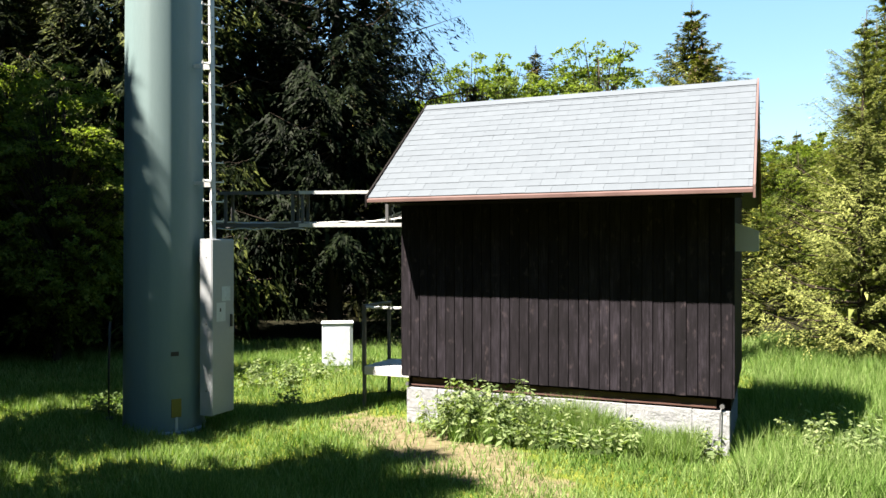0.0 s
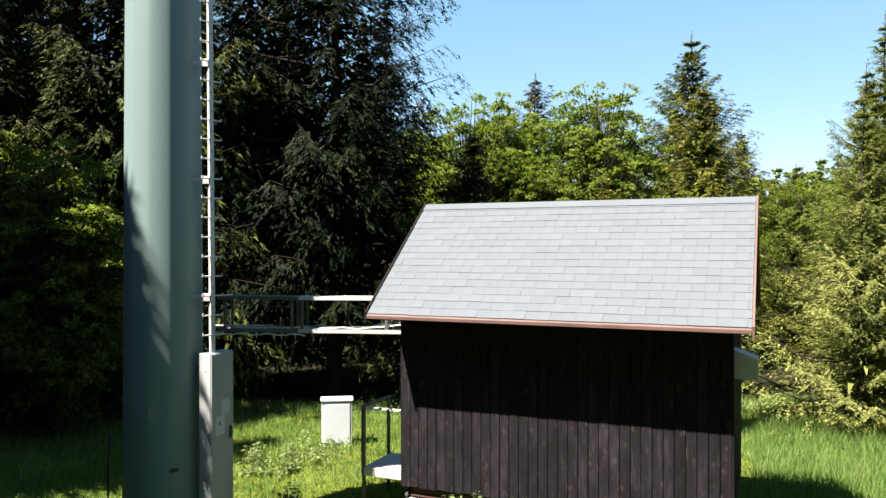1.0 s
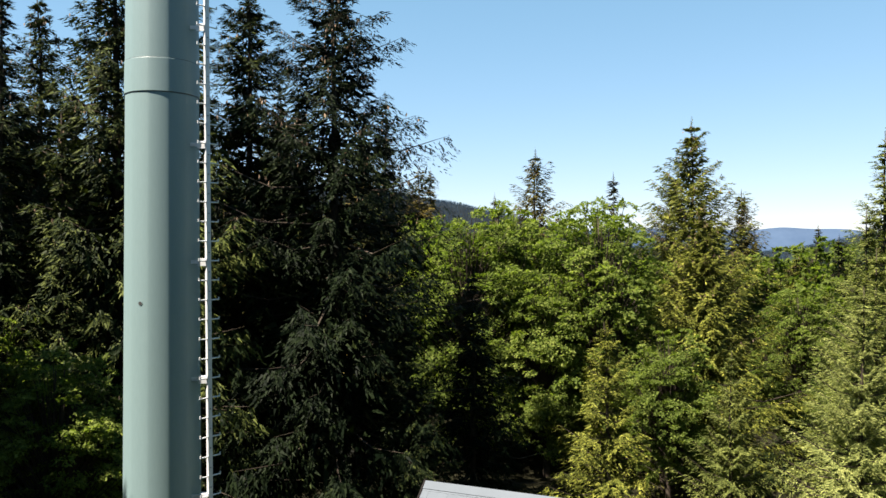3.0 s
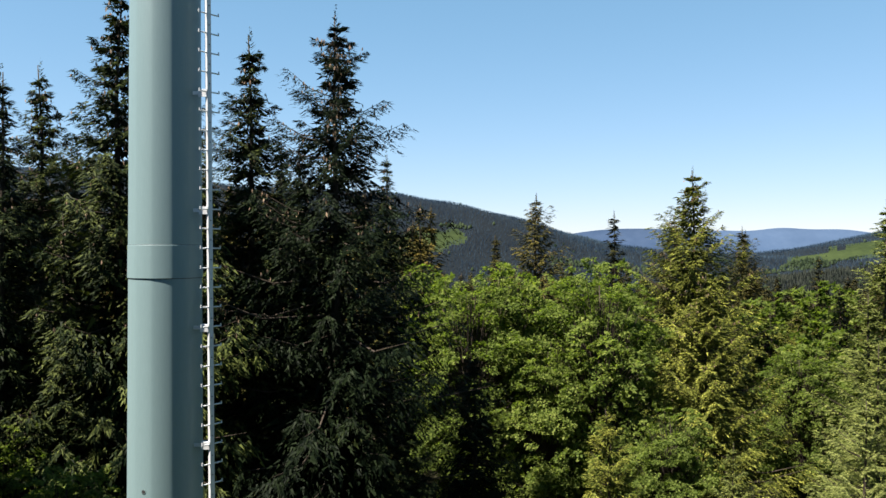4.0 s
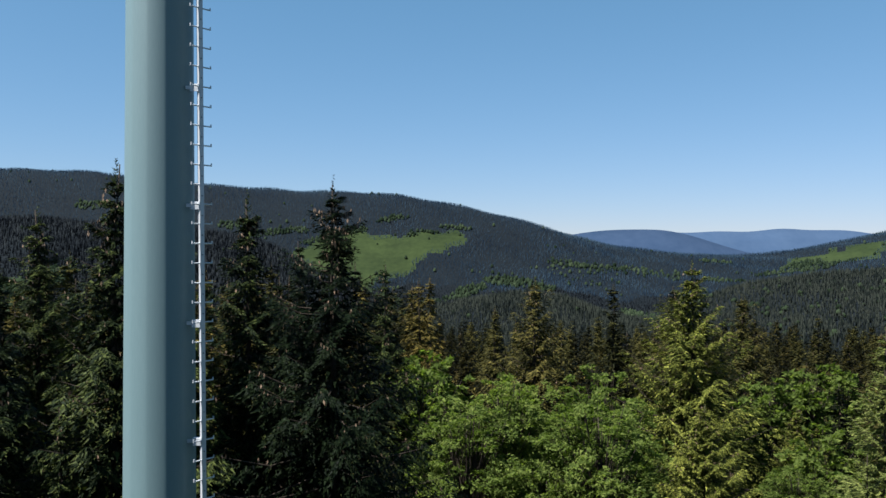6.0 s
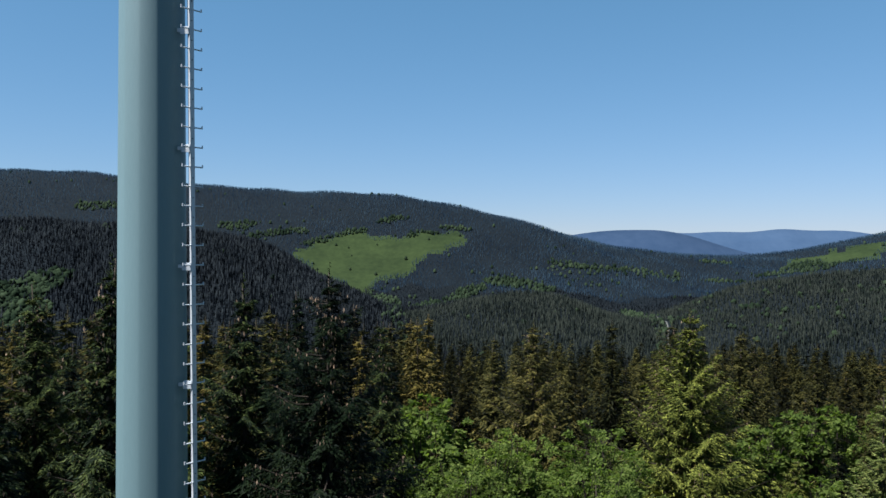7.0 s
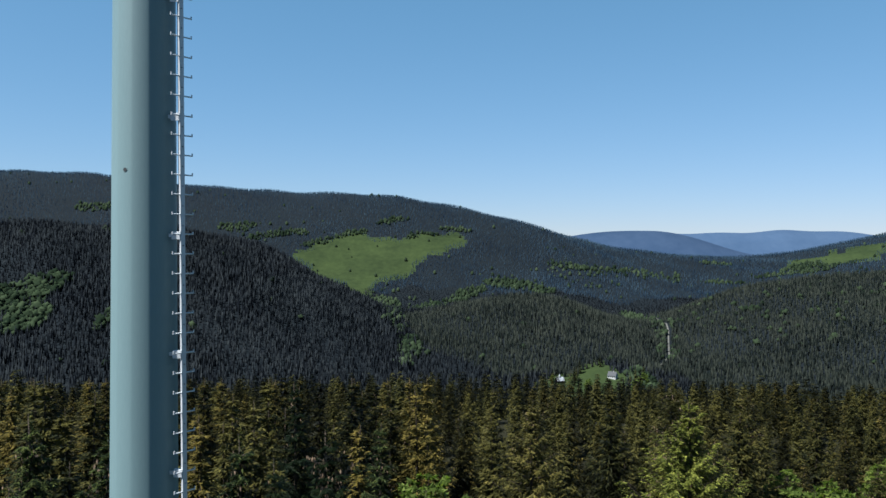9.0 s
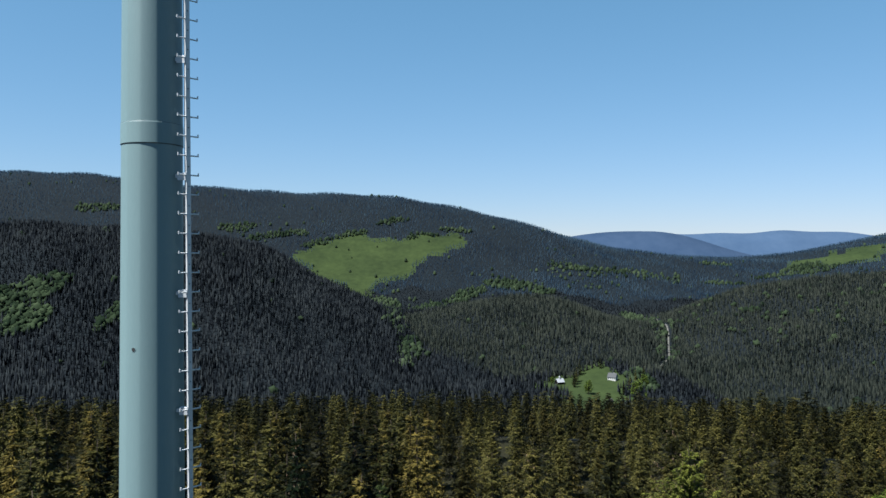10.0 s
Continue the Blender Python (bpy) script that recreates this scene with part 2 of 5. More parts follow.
def lawn_material():
    m, nt, p = nodes_of("lawn_with_worn_path")
    c = nt.nodes.new("ShaderNodeTexCoord").outputs["Object"]
    fine, big = noise_tex(nt, c, 9, 6, 0.7), noise_tex(nt, c, 0.8, 4)
    grass = ramp(nt, calc(nt, 'ADD', calc(nt, 'MULTIPLY', fine, 0.5), calc(nt, 'MULTIPLY', big, 0.5)),
                 [(0.3, (0.031, 0.0496, 0.0075)), (0.55, (0.0806, 0.0961, 0.0149)), (0.75, (0.1488, 0.1457, 0.0347))])
    soil = ramp(nt, fine, [(0.3, (0.0527, 0.0434, 0.0248)), (0.55, (0.1054, 0.0899, 0.0527)), (0.8, (0.1674, 0.155, 0.1116))])
    # worn strip that runs past the corner of the hut
    sep = nt.nodes.new("ShaderNodeSeparateXYZ")
    nt.links.new(c, sep.inputs[0])
    across = calc(nt, 'ADD', calc(nt, 'MULTIPLY', calc(nt, 'SUBTRACT', sep.outputs[0], -0.1), 0.84),
                  calc(nt, 'MULTIPLY', calc(nt, 'SUBTRACT', sep.outputs[1], 10.0), 0.54))
    along = calc(nt, 'ADD', calc(nt, 'MULTIPLY', calc(nt, 'SUBTRACT', sep.outputs[0], -0.1), 0.54),
                 calc(nt, 'MULTIPLY', calc(nt, 'SUBTRACT', sep.outputs[1], 10.0), -0.84))
    d = calc(nt, 'ADD', calc(nt, 'POWER', calc(nt, 'ABSOLUTE', calc(nt, 'DIVIDE', across, 0.8)), 2.0),
             calc(nt, 'POWER', calc(nt, 'ABSOLUTE', calc(nt, 'DIVIDE', along, 2.9)), 2.0))
    d = calc(nt, 'ADD', d, calc(nt, 'MULTIPLY', calc(nt, 'SUBTRACT', noise_tex(nt, c, 2.2, 5), 0.5), 2.2))
    mask = ramp(nt, d, [(0.6, (1, 1, 1)), (1.15, (0, 0, 0))])
    nt.links.new(blend(nt, 'MIX', mask, grass, soil), p.inputs["Base Color"])
    p.inputs["Roughness"].default_value = 0.95
    bump(nt, p, fine, 0.7, 0.04)
    return m


M_LAWN = lawn_material()
for matt in (M_LAWN, M_FLOOR, M_FAR_FLOOR, M_MEADOW, M_FAR_HILL, M_FAR_SHOULDER, M_ROAD, M_PLINTH, M_SHINGLE, M_BARK):
    matt.node_tree.nodes["Principled BSDF"].inputs["Specular IOR Level"].default_value = 0.08


# ---------------- building helpers ----------------
def part(name, data, material, parent, label=""):
    """One mesh object under a thing or a part; data is a bmesh or a mesh."""
    me = data
    if isinstance(data, bmesh.types.BMesh):
        me = bpy.data.meshes.new(name)
        data.to_mesh(me)
        data.free()
    if material is not None and not me.materials:
        me.materials.append(material)
    ob = new(name, me)
    ob.parent = parent
    return tagged(ob, label)


def thing(name, m, label, category, group="", kind=""):
    ob = new(name)
    ob.empty_display_size = 0.2
    ob.matrix_basis = m
    return tagged(ob, label, category, group, kind)


def np_mesh(name, verts, faces, smooth=False):
    """A mesh from arrays: verts n x 3, faces m x k."""
    me = bpy.data.meshes.new(name)
    faces = np.asarray(faces, dtype=np.int32)
    k = faces.shape[1]
    me.vertices.add(len(verts))
    me.vertices.foreach_set("co", np.asarray(verts, dtype=np.float32).ravel())
    me.loops.add(faces.size)
    me.loops.foreach_set("vertex_index", faces.ravel())
    me.polygons.add(len(faces))
    me.polygons.foreach_set("loop_start", np.arange(0, faces.size, k, dtype=np.int32))
    if smooth:
        me.polygons.foreach_set("use_smooth", np.ones(len(faces), dtype=bool))
    me.update(calc_edges=True)
    return me


def add_box(bm, lo, hi, m=None, bevel=0.0):
    c = [(a + b) / 2 for a, b in zip(lo, hi)]
    s = [abs(b - a) for a, b in zip(lo, hi)]
    made = bmesh.ops.create_cube(bm, size=1.0, matrix=Matrix.Translation(c) @ Matrix.Diagonal((*s, 1)))["verts"]
    if bevel:
        edges = list({e for v in made for e in v.link_edges})
        r = bmesh.ops.bevel(bm, geom=edges, offset=bevel, segments=1, affect='EDGES')
        made = list({v for f in r["faces"] for v in f.verts} | {v for v in made if v.is_valid})
    if m is not None:
        bmesh.ops.transform(bm, matrix=m, verts=made)
    return bm


def box(lo, hi, bevel=0.0, m=None):
    return add_box(bmesh.new(), lo, hi, m, bevel)


def add_rod(bm, a, b, r, sides=8, r2=None):
    a, b = Vector(a), Vector(b)
    m = Matrix.Translation((a + b) / 2) @ (b - a).to_track_quat("Z", "Y").to_matrix().to_4x4()
    bmesh.ops.create_cone(bm, cap_ends=True, segments=sides, radius1=r, radius2=r if r2 is None else r2,
                          depth=(b - a).length, matrix=m)
    return bm


def rod(a, b, r, sides=8, r2=None):
    return add_rod(bmesh.new(), a, b, r, sides, r2)


def tube(points, r, sides=6):
    """A round cable through points."""
    bm = bmesh.new()
    pts = [Vector(p) for p in points]
    rings = []
    for i, p in enumerate(pts):
        d = (pts[min(i + 1, len(pts) - 1)] - pts[max(i - 1, 0)]).normalized()
        q = d.to_track_quat("Z", "Y")
        rings.append([bm.verts.new(p + q @ Vector((r * math.cos(2 * math.pi * k / sides), r * math.sin(2 * math.pi * k / sides), 0)))
                      for k in range(sides)])
    for a, b in zip(rings, rings[1:]):
        for k in range(sides):
            bm.faces.new((a[k], a[(k + 1) % sides], b[(k + 1) % sides], b[k])).smooth = True
    bm.faces.new(rings[0][::-1])
    bm.faces.new(rings[-1])
    return bm


def prism(profile, x0, x1):
    """A solid between x0 and x1 with the given y-z outline."""
    bm = bmesh.new()
    a = [bm.verts.new((x0, y, z)) for y, z in profile]
    b = [bm.verts.new((x1, y, z)) for y, z in profile]
    n = len(profile)
    for i in range(n):
        bm.faces.new((a[i], b[i], b[(i + 1) % n], a[(i + 1) % n]))
    bm.faces.new(a[::-1])
    bm.faces.new(b)
    bmesh.ops.recalc_face_normals(bm, faces=bm.faces)
    return bm


# ---------------- the land ----------------
def land(x, y):
    """Height of the bare ground: a wooded knoll above a valley with ridges round it."""
    x, y = np.asarray(x, dtype=float), np.asarray(y, dtype=float)
    r = np.hypot(x, y)
    knoll = -235 * (1 - np.exp(-(np.maximum(r - 105, 0) / 420) ** 1.3))
    yy = np.maximum(y, 0)

    def step(v):
        v = np.clip(v, 0, 1)
        return v * v * (3 - 2 * v)
    crest = -104 + 394 / (1 + np.exp((x - 474) / 395)) + 0.08 * np.maximum(-1000 - x, 0)
    main = (crest + 235) * step((yy - 2000) / 1250)
    right = 301 * np.exp(-0.5 * (((x - 2190) / 479) ** 2 + ((yy - 2600) / 950) ** 2)) * step(yy / 900)
    spur = 306 / (1 + np.exp((x + 217) / 115)) * np.exp(-0.5 * ((yy - 1650) / 380) ** 2)
    mid = 133 * np.exp(-0.5 * (((x - 218) / 196) ** 2 + ((yy - 1851) / 250) ** 2))
    east = 178 / (1 + np.exp((640 - x) / 70)) * np.exp(-0.5 * ((yy - 1900) / 290) ** 2)
    rough = (np.sin(x / 97 + 1.3) * np.sin(y / 131) + 0.6 * np.sin(x / 41 + y / 57)) * 5 * step((r - 500) / 900)
    fold = np.sin(x / 210 + y / 400) * 9 * step((yy - 2000) / 600)
    near = 0.05 * np.sin(x * 0.9 + 0.7) * np.sin(y * 0.7) + 0.03 * np.sin(x * 2.1 + y * 1.7)
    return knoll + main + right + spur + mid + east + rough + fold + near


def land1(x, y):
    return float(land(np.array([x]), np.array([y]))[0])


# clearings on the far slopes, by their corners
CLEARINGS = [[(-501, 2598), (-437, 2673), (-347, 2731), (-288, 2742), (-187, 2731), (-88, 2742), (-8, 2783), (64, 2800), (77, 2759), (32, 2705),
              (-46, 2644), (-93, 2606), (-129, 2554), (-171, 2488), (-230, 2445), (-238, 2349), (-285, 2381), (-347, 2450), (-410, 2500)],
             [(180, 1310), (208, 1380), (255, 1398), (318, 1440), (330, 1400), (292, 1250), (262, 1130), (186, 1130)],
             [(1290, 2890), (1400, 2960), (1640, 2900), (1560, 2760), (1430, 2790)]]
ROAD = [(330, 1400), (400, 1460), (454, 1552), (490, 1680), (520, 1784), (560, 1950), (595, 2168), (558, 2311)]


def in_clearing(x, y, wobble=13.0):
    x = x + wobble * np.sin(y / 17) + wobble * np.sin(y / 43 + 1)
    y = y + wobble * np.sin(x / 19 + 2) + wobble * np.sin(x / 37)
    hit = np.zeros(np.shape(x), dtype=bool)
    for poly in CLEARINGS:
        inside = np.zeros(np.shape(x), dtype=bool)
        for (ax, ay), (bx, by) in zip(poly, poly[1:] + poly[:1]):
            cross = ((ay > y) != (by > y)) & (x < (bx - ax) * (y - ay) / (by - ay + 1e-9) + ax)
            inside ^= cross
        hit |= inside
    return hit


def build_ground():
    rings = np.concatenate([np.linspace(0.0, 60, 61), np.geomspace(61.5, 1100, 66), np.linspace(1110, 1450, 42),
                            np.geomspace(1465, 2300, 28), np.linspace(2315, 2950, 50), np.geomspace(2970, 5000, 22)])
    fine = np.radians(np.concatenate([np.arange(48, 75, 0.5), np.arange(75, 101, 0.2), np.arange(101, 132.01, 0.5)]))
    wide = np.radians(np.arange(135, 406, 3.0))
    ang = np.concatenate([fine, wide])
    R, A = np.meshgrid(rings, ang, indexing="ij")
    X, Y = R * np.cos(A), R * np.sin(A)
    V = np.stack([X, Y, land(X, Y)], -1).reshape(-1, 3)
    n, k = len(rings), len(ang)
    i, j = np.meshgrid(np.arange(n - 1), np.arange(k), indexing="ij")
    jn = (j + 1) % k
    F = np.stack([i * k + j, (i + 1) * k + j, (i + 1) * k + jn, i * k + jn], -1).reshape(-1, 4)
    me = np_mesh("ground", V, F, True)
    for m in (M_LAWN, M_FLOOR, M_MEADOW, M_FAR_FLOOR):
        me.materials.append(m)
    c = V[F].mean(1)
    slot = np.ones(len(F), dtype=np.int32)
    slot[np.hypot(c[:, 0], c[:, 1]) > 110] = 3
    slot[(np.abs(c[:, 0] - 1) < 17) & (c[:, 1] > -14) & (c[:, 1] < 19.5)] = 0
    for ox, oy in ((0, 0), (15, 0), (-15, 0), (0, 25), (0, -25)):
        slot[in_clearing(c[:, 0] + ox, c[:, 1] + oy) & (c[:, 1] > 900)] = 2
    me.polygons.foreach_set("material_index", slot)
    return tagged(new("ground", me), "grassy knoll sloping down to a wooded valley", "ground", kind="structure")


build_ground()

# far range behind the valley, its blue haze put into the colours
def build_backdrop():
    xs = np.linspace(-3300, 3300, 221)
    prof = 95 + 45 * np.exp(-((xs - 1990) / 420) ** 2) + 12 * np.exp(-((xs - 1180) / 330) ** 2) + 10 * np.sin(xs / 170) + 4 * np.sin(xs / 61)
    rows = []
    for f, dy in ((0.0, -500), (0.45, -260), (0.8, -90), (1.0, 0), (0.7, 160)):
        z = -200 + (prof + 200) * f
        rows.append(np.stack([xs, 4600 + dy + 25 * np.sin(xs / 140 + 5 * f), z], -1))
    V = np.concatenate(rows)
    k = len(xs)
    F = [(r * k + i, r * k + i + 1, (r + 1) * k + i + 1, (r + 1) * k + i) for r in range(4) for i in range(k - 1)]
    # a nearer, darker shoulder in front of it
    low = -38 + 165 * np.exp(-((xs - 1140) / np.where(xs < 1140, 900, 430)) ** 2) + 4 * np.sin(xs / 120 + 1)
    for f, dy in ((0.0, -420), (0.6, -180), (1.0, 0), (0.7, 130)):
        rows.append(np.stack([xs, 4250 + dy + 20 * np.sin(xs / 110 + 5 * f), -200 + (low + 200) * f], -1))
    V = np.concatenate(rows)
    F += [(r * k + i, r * k + i + 1, (r + 1) * k + i + 1, (r + 1) * k + i) for r in range(5, 8) for i in range(k - 1)]
    me = np_mesh("backdrop", V, F, True)
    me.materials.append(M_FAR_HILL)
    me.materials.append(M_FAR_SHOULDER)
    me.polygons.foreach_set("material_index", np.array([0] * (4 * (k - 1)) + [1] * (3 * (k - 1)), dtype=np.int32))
    tagged(new("backdrop", me), "hazy blue mountain range on the horizon", "mountains", kind="structure")


build_backdrop()


# ---------------- the wooden hut ----------------
HUT = pose(-0.60, 11.20, 0, 0, 0, -23.3)
WX0, LEN, WY, DEEP = -0.08, 4.49, 0.20, 2.90
WALL_LO, EAVE_Z, RIDGE_Z, EAVE_OUT, RIDGE_Y = 0.70, 3.27, 4.90, -0.47, 1.55
SLOPE = math.atan2(RIDGE_Z - EAVE_Z, RIDGE_Y - EAVE_OUT)
ROOF_X0, ROOF_X1 = -0.30, 4.735
PITCH = (RIDGE_Z - EAVE_Z) / (RIDGE_Y - EAVE_OUT)


def roof_z(y):
    return EAVE_Z + (min(y, 2 * RIDGE_Y - y) - EAVE_OUT) * PITCH


def build_hut():
    hut = thing("hut", HUT, "dark-stained board hut with a pale shingle roof on a whitewashed plinth", "hut")
    # plinth of rough cast blocks
    px0, px1 = WX0 + 0.05, LEN - 0.04
    plinth = part("plinth", box((px0 + 0.02, WY + 0.10, -0.4), (px1 - 0.02, DEEP - 0.06, 0.50), 0.02), M_PLINTH, hut, "whitewashed rough concrete plinth")
    rng = random.Random(4)
    for row, (z0, z1) in enumerate(((-0.30, 0.168), (0.171, 0.525))):
        x = px0 - (0.3 if row else 0)
        while x < px1:
            w = rng.uniform(0.75, 1.0)
            a, b = max(x, px0), min(x + w - 0.003, px1)
            if b - a > 0.05:
                bm = bmesh.new()
                add_box(bm, (a, WY + 0.035 + rng.uniform(0, 0.010), z0), (b, WY + 0.12, z1), None, 0.006)
                bmesh.ops.subdivide_edges(bm, edges=[e for e in bm.edges if e.calc_length() > 0.2], cuts=5, use_grid_fill=True)
                for vtx in bm.verts:
                    if vtx.co.y < WY + 0.06:
                        vtx.co.y += 0.010 * (noise.noise(vtx.co * 7.0) - 0.1)
                        vtx.co.z += 0.012 * noise.noise(vtx.co * 4.0 + Vector((7, 3, 1)))
                part("block", bm, M_PLINTH, plinth)
            x += w
    # red oxide beam, lying in the gap under the boards
    part("floor_beam", prism([(WY + 0.05, 0.555), (WY + 0.13, 0.555), (WY + 0.13, 0.66), (WY + 0.085, 0.66), (WY + 0.085, 0.575), (WY + 0.05, 0.575)], WX0 + 0.12, LEN - 0.20), M_RUST, hut, "red oxide steel floor beam")
    part("floor_frame", box((WX0 + 0.03, WY + 0.14, 0.52), (LEN - 0.03, DEEP - 0.05, 0.72)), M_DARK, hut)
    # walls behind the boards
    part("front_wall_frame", box((WX0 + 0.03, WY + 0.025, 0.72), (LEN - 0.03, WY + 0.10, roof_z(WY + 0.06) - 0.07)), M_DARK, hut)
    part("back_wall", box((WX0, DEEP - 0.10, 0.70), (LEN, DEEP, roof_z(DEEP) - 0.07)), M_BOARD, hut)
    for x0 in (WX0, LEN - 0.08):
        part("side_wall", prism([(WY + 0.026, 0.70), (DEEP - 0.102, 0.70), (DEEP - 0.102, roof_z(DEEP - 0.102) - 0.07), (RIDGE_Y, RIDGE_Z - 0.07), (WY + 0.026, roof_z(WY + 0.026) - 0.07)], x0, x0 + 0.08), M_BOARD, hut)
    # front boards, each a piece
    front = part("front_wall", box((WX0 + 0.02, WY + 0.014, 0.73), (LEN - 0.02, WY + 0.024, 3.55)), M_DARK, hut, "dark brown vertical boards with pale scuffs")
    n = 33
    w = (LEN - WX0) / n
    meshes = []
    for i in range(4):
        bm = bmesh.new()
        add_box(bm, (0.004, -0.011, 0), (w - 0.003 - 0.001 * i, 0.012, 2.86), None, 0.004)
        me = bpy.data.meshes.new("board")
        bm.to_mesh(me)
        bm.free()
        me.materials.append(M_BOARD)
        meshes.append(me)
    for i in range(n):
        ob = part("board", meshes[i % 4], None, front)
        ob.matrix_basis = pose(WX0 + i * w, WY + rng.uniform(-0.004, 0.003), WALL_LO + rng.uniform(-0.008, 0.006))
    # gable edge boards seen end-on
    for xx in (WX0 - 0.02, LEN - 0.004):
        part("corner_board", box((xx, WY - 0.004, 0.70), (xx + 0.024, WY + 0.11, 3.6), 0.003), M_BOARD, hut)
    # roof
    roof = part("roof", prism([(EAVE_OUT + 0.02, EAVE_Z - 0.045), (RIDGE_Y, RIDGE_Z - 0.06), (2 * RIDGE_Y - EAVE_OUT - 0.02, EAVE_Z - 0.045),
                               (2 * RIDGE_Y - EAVE_OUT - 0.02, EAVE_Z - 0.012), (RIDGE_Y, RIDGE_Z - 0.012), (EAVE_OUT + 0.02, EAVE_Z - 0.012)],
                              ROOF_X0 + 0.02, ROOF_X1 - 0.02), M_SHINGLE, hut, "gable roof with pale grey shingles")
    # soffit and rafters' dark box under the eave
    part("soffit", prism([(EAVE_OUT + 0.05, EAVE_Z - 0.075), (WY - 0.02, EAVE_Z - 0.075), (WY - 0.02, roof_z(WY - 0.02) - 0.075), (EAVE_OUT + 0.06, EAVE_Z - 0.055)], WX0, LEN + 0.12), M_DARK, hut)
    # drip edge and rake boards
    part("drip_edge", prism([(EAVE_OUT - 0.02, EAVE_Z - 0.055), (EAVE_OUT - 0.005, EAVE_Z - 0.06), (EAVE_OUT + 0.05, EAVE_Z + 0.022), (EAVE_OUT + 0.045, EAVE_Z + 0.03), (EAVE_OUT - 0.02, EAVE_Z - 0.015)], ROOF_X0, ROOF_X1), M_TRIM, hut, "red-brown sheet metal drip edge")
    for x0, x1, mat in ((ROOF_X0 - 0.03, ROOF_X0 - 0.004, M_DARK), (ROOF_X1 + 0.004, ROOF_X1 + 0.03, M_TRIM)):
        prof = [(EAVE_OUT - 0.02, EAVE_Z - 0.12), (RIDGE_Y, RIDGE_Z - 0.13), (2 * RIDGE_Y - EAVE_OUT + 0.02, EAVE_Z - 0.12),
                (2 * RIDGE_Y - EAVE_OUT + 0.02, EAVE_Z + 0.03), (RIDGE_Y, RIDGE_Z + 0.035), (EAVE_OUT - 0.02, EAVE_Z + 0.03)]
        part("bargeboard", prism(prof, x0, x1), mat, hut)
    # ridge cap
    cap = bmesh.new()
    for sgn in (1, -1):
        add_box(cap, (ROOF_X0, -0.15, 0.0), (ROOF_X1, 0.0, 0.008), Matrix.Translation((0, RIDGE_Y, RIDGE_Z + 0.017)) @ (Matrix.Rotation(SLOPE, 4, 'X') if sgn > 0 else Matrix.Scale(-1, 4, (0, 1, 0)) @ Matrix.Rotation(SLOPE, 4, 'X')))
    bmesh.ops.recalc_face_normals(cap, faces=cap.faces)
    part("ridge_cap", cap, M_SHINGLE, hut)
    # shingles of the visible slope, each a piece
    run = math.hypot(RIDGE_Z - EAVE_Z, RIDGE_Y - EAVE_OUT)
    rows_n, tab = 17, 0.336
    step_v = (run - 0.03) / rows_n
    bm = bmesh.new()
    add_box(bm, (0, 0, 0), (1, step_v + 0.012, 0.0045), None, 0.0)
    me = bpy.data.meshes.new("shingle")
    bm.to_mesh(me)
    bm.free()
    me.materials.append(M_SHINGLE)
    base = Matrix.Translation((0, EAVE_OUT, EAVE_Z)) @ Matrix.Rotation(SLOPE, 4, 'X')
    for r in range(rows_n):
        x = ROOF_X0 - (tab / 2 if r % 2 else 0.0) - 0.05
        while x < ROOF_X1:
            a, b = max(x, ROOF_X0) + 0.0013, min(x + tab, ROOF_X1) - 0.0013
            if b - a > 0.03:
                ob = part("shingle", me, None, roof)
                lift = rng.uniform(0.0, 0.003)
                ob.matrix_basis = base @ Matrix.Translation((a, 0.012 + r * step_v + rng.uniform(-0.004, 0.004), 0.006 + lift)) @ Matrix.Rotation(-0.03, 4, 'X') @ Matrix.Diagonal((b - a, 1, 1, 1))
            x += tab
    # far slope, not told apart
    bm = bmesh.new()
    for r in range(rows_n):
        add_box(bm, (ROOF_X0, 0.012 + r * step_v, 0.004), (ROOF_X1, 0.012 + (r + 1) * step_v, 0.010),
                Matrix.Translation((0, 2 * RIDGE_Y - EAVE_OUT, EAVE_Z)) @ Matrix.Rotation(math.pi, 4, 'Z') @ Matrix.Rotation(SLOPE, 4, 'X') @ Matrix.Translation((-(ROOF_X0 + ROOF_X1), 0, 0)))
    part("rear_shingles", bm, M_SHINGLE, roof)
    # vent hood on the side wall
    hood = part("vent_hood", prism([(0.50, 2.53), (0.88, 2.53), (0.88, 2.90), (0.50, 2.90)], LEN, LEN + 0.29), M_CABINET, hut, "pale grey sheet metal vent hood")
    for v in hood.data.vertices:
        if v.co.x > LEN + 0.1 and v.co.z > 2.8:
            v.co.z -= 0.11
    # earthing lead and cap at the plinth corner
    part("earth_lead", tube([(LEN - 0.14, WY + 0.03, 0.58), (LEN - 0.15, WY + 0.012, 0.48), (LEN - 0.16, WY + 0.008, 0.2), (LEN - 0.17, WY, -0.1)], 0.008), M_ZINC_DULL, hut)
    part("pipe_end", rod((LEN - 0.13, WY + 0.02, 0.585), (LEN - 0.13, WY + 0.12, 0.585), 0.030, 12), M_ZINC_DULL, hut)
    part("pipe_end", rod((WX0 + 0.06, WY + 0.02, 0.57), (WX0 + 0.06, WY + 0.12, 0.57), 0.026, 12), M_ZINC_DULL, hut)
    return hut


build_hut()


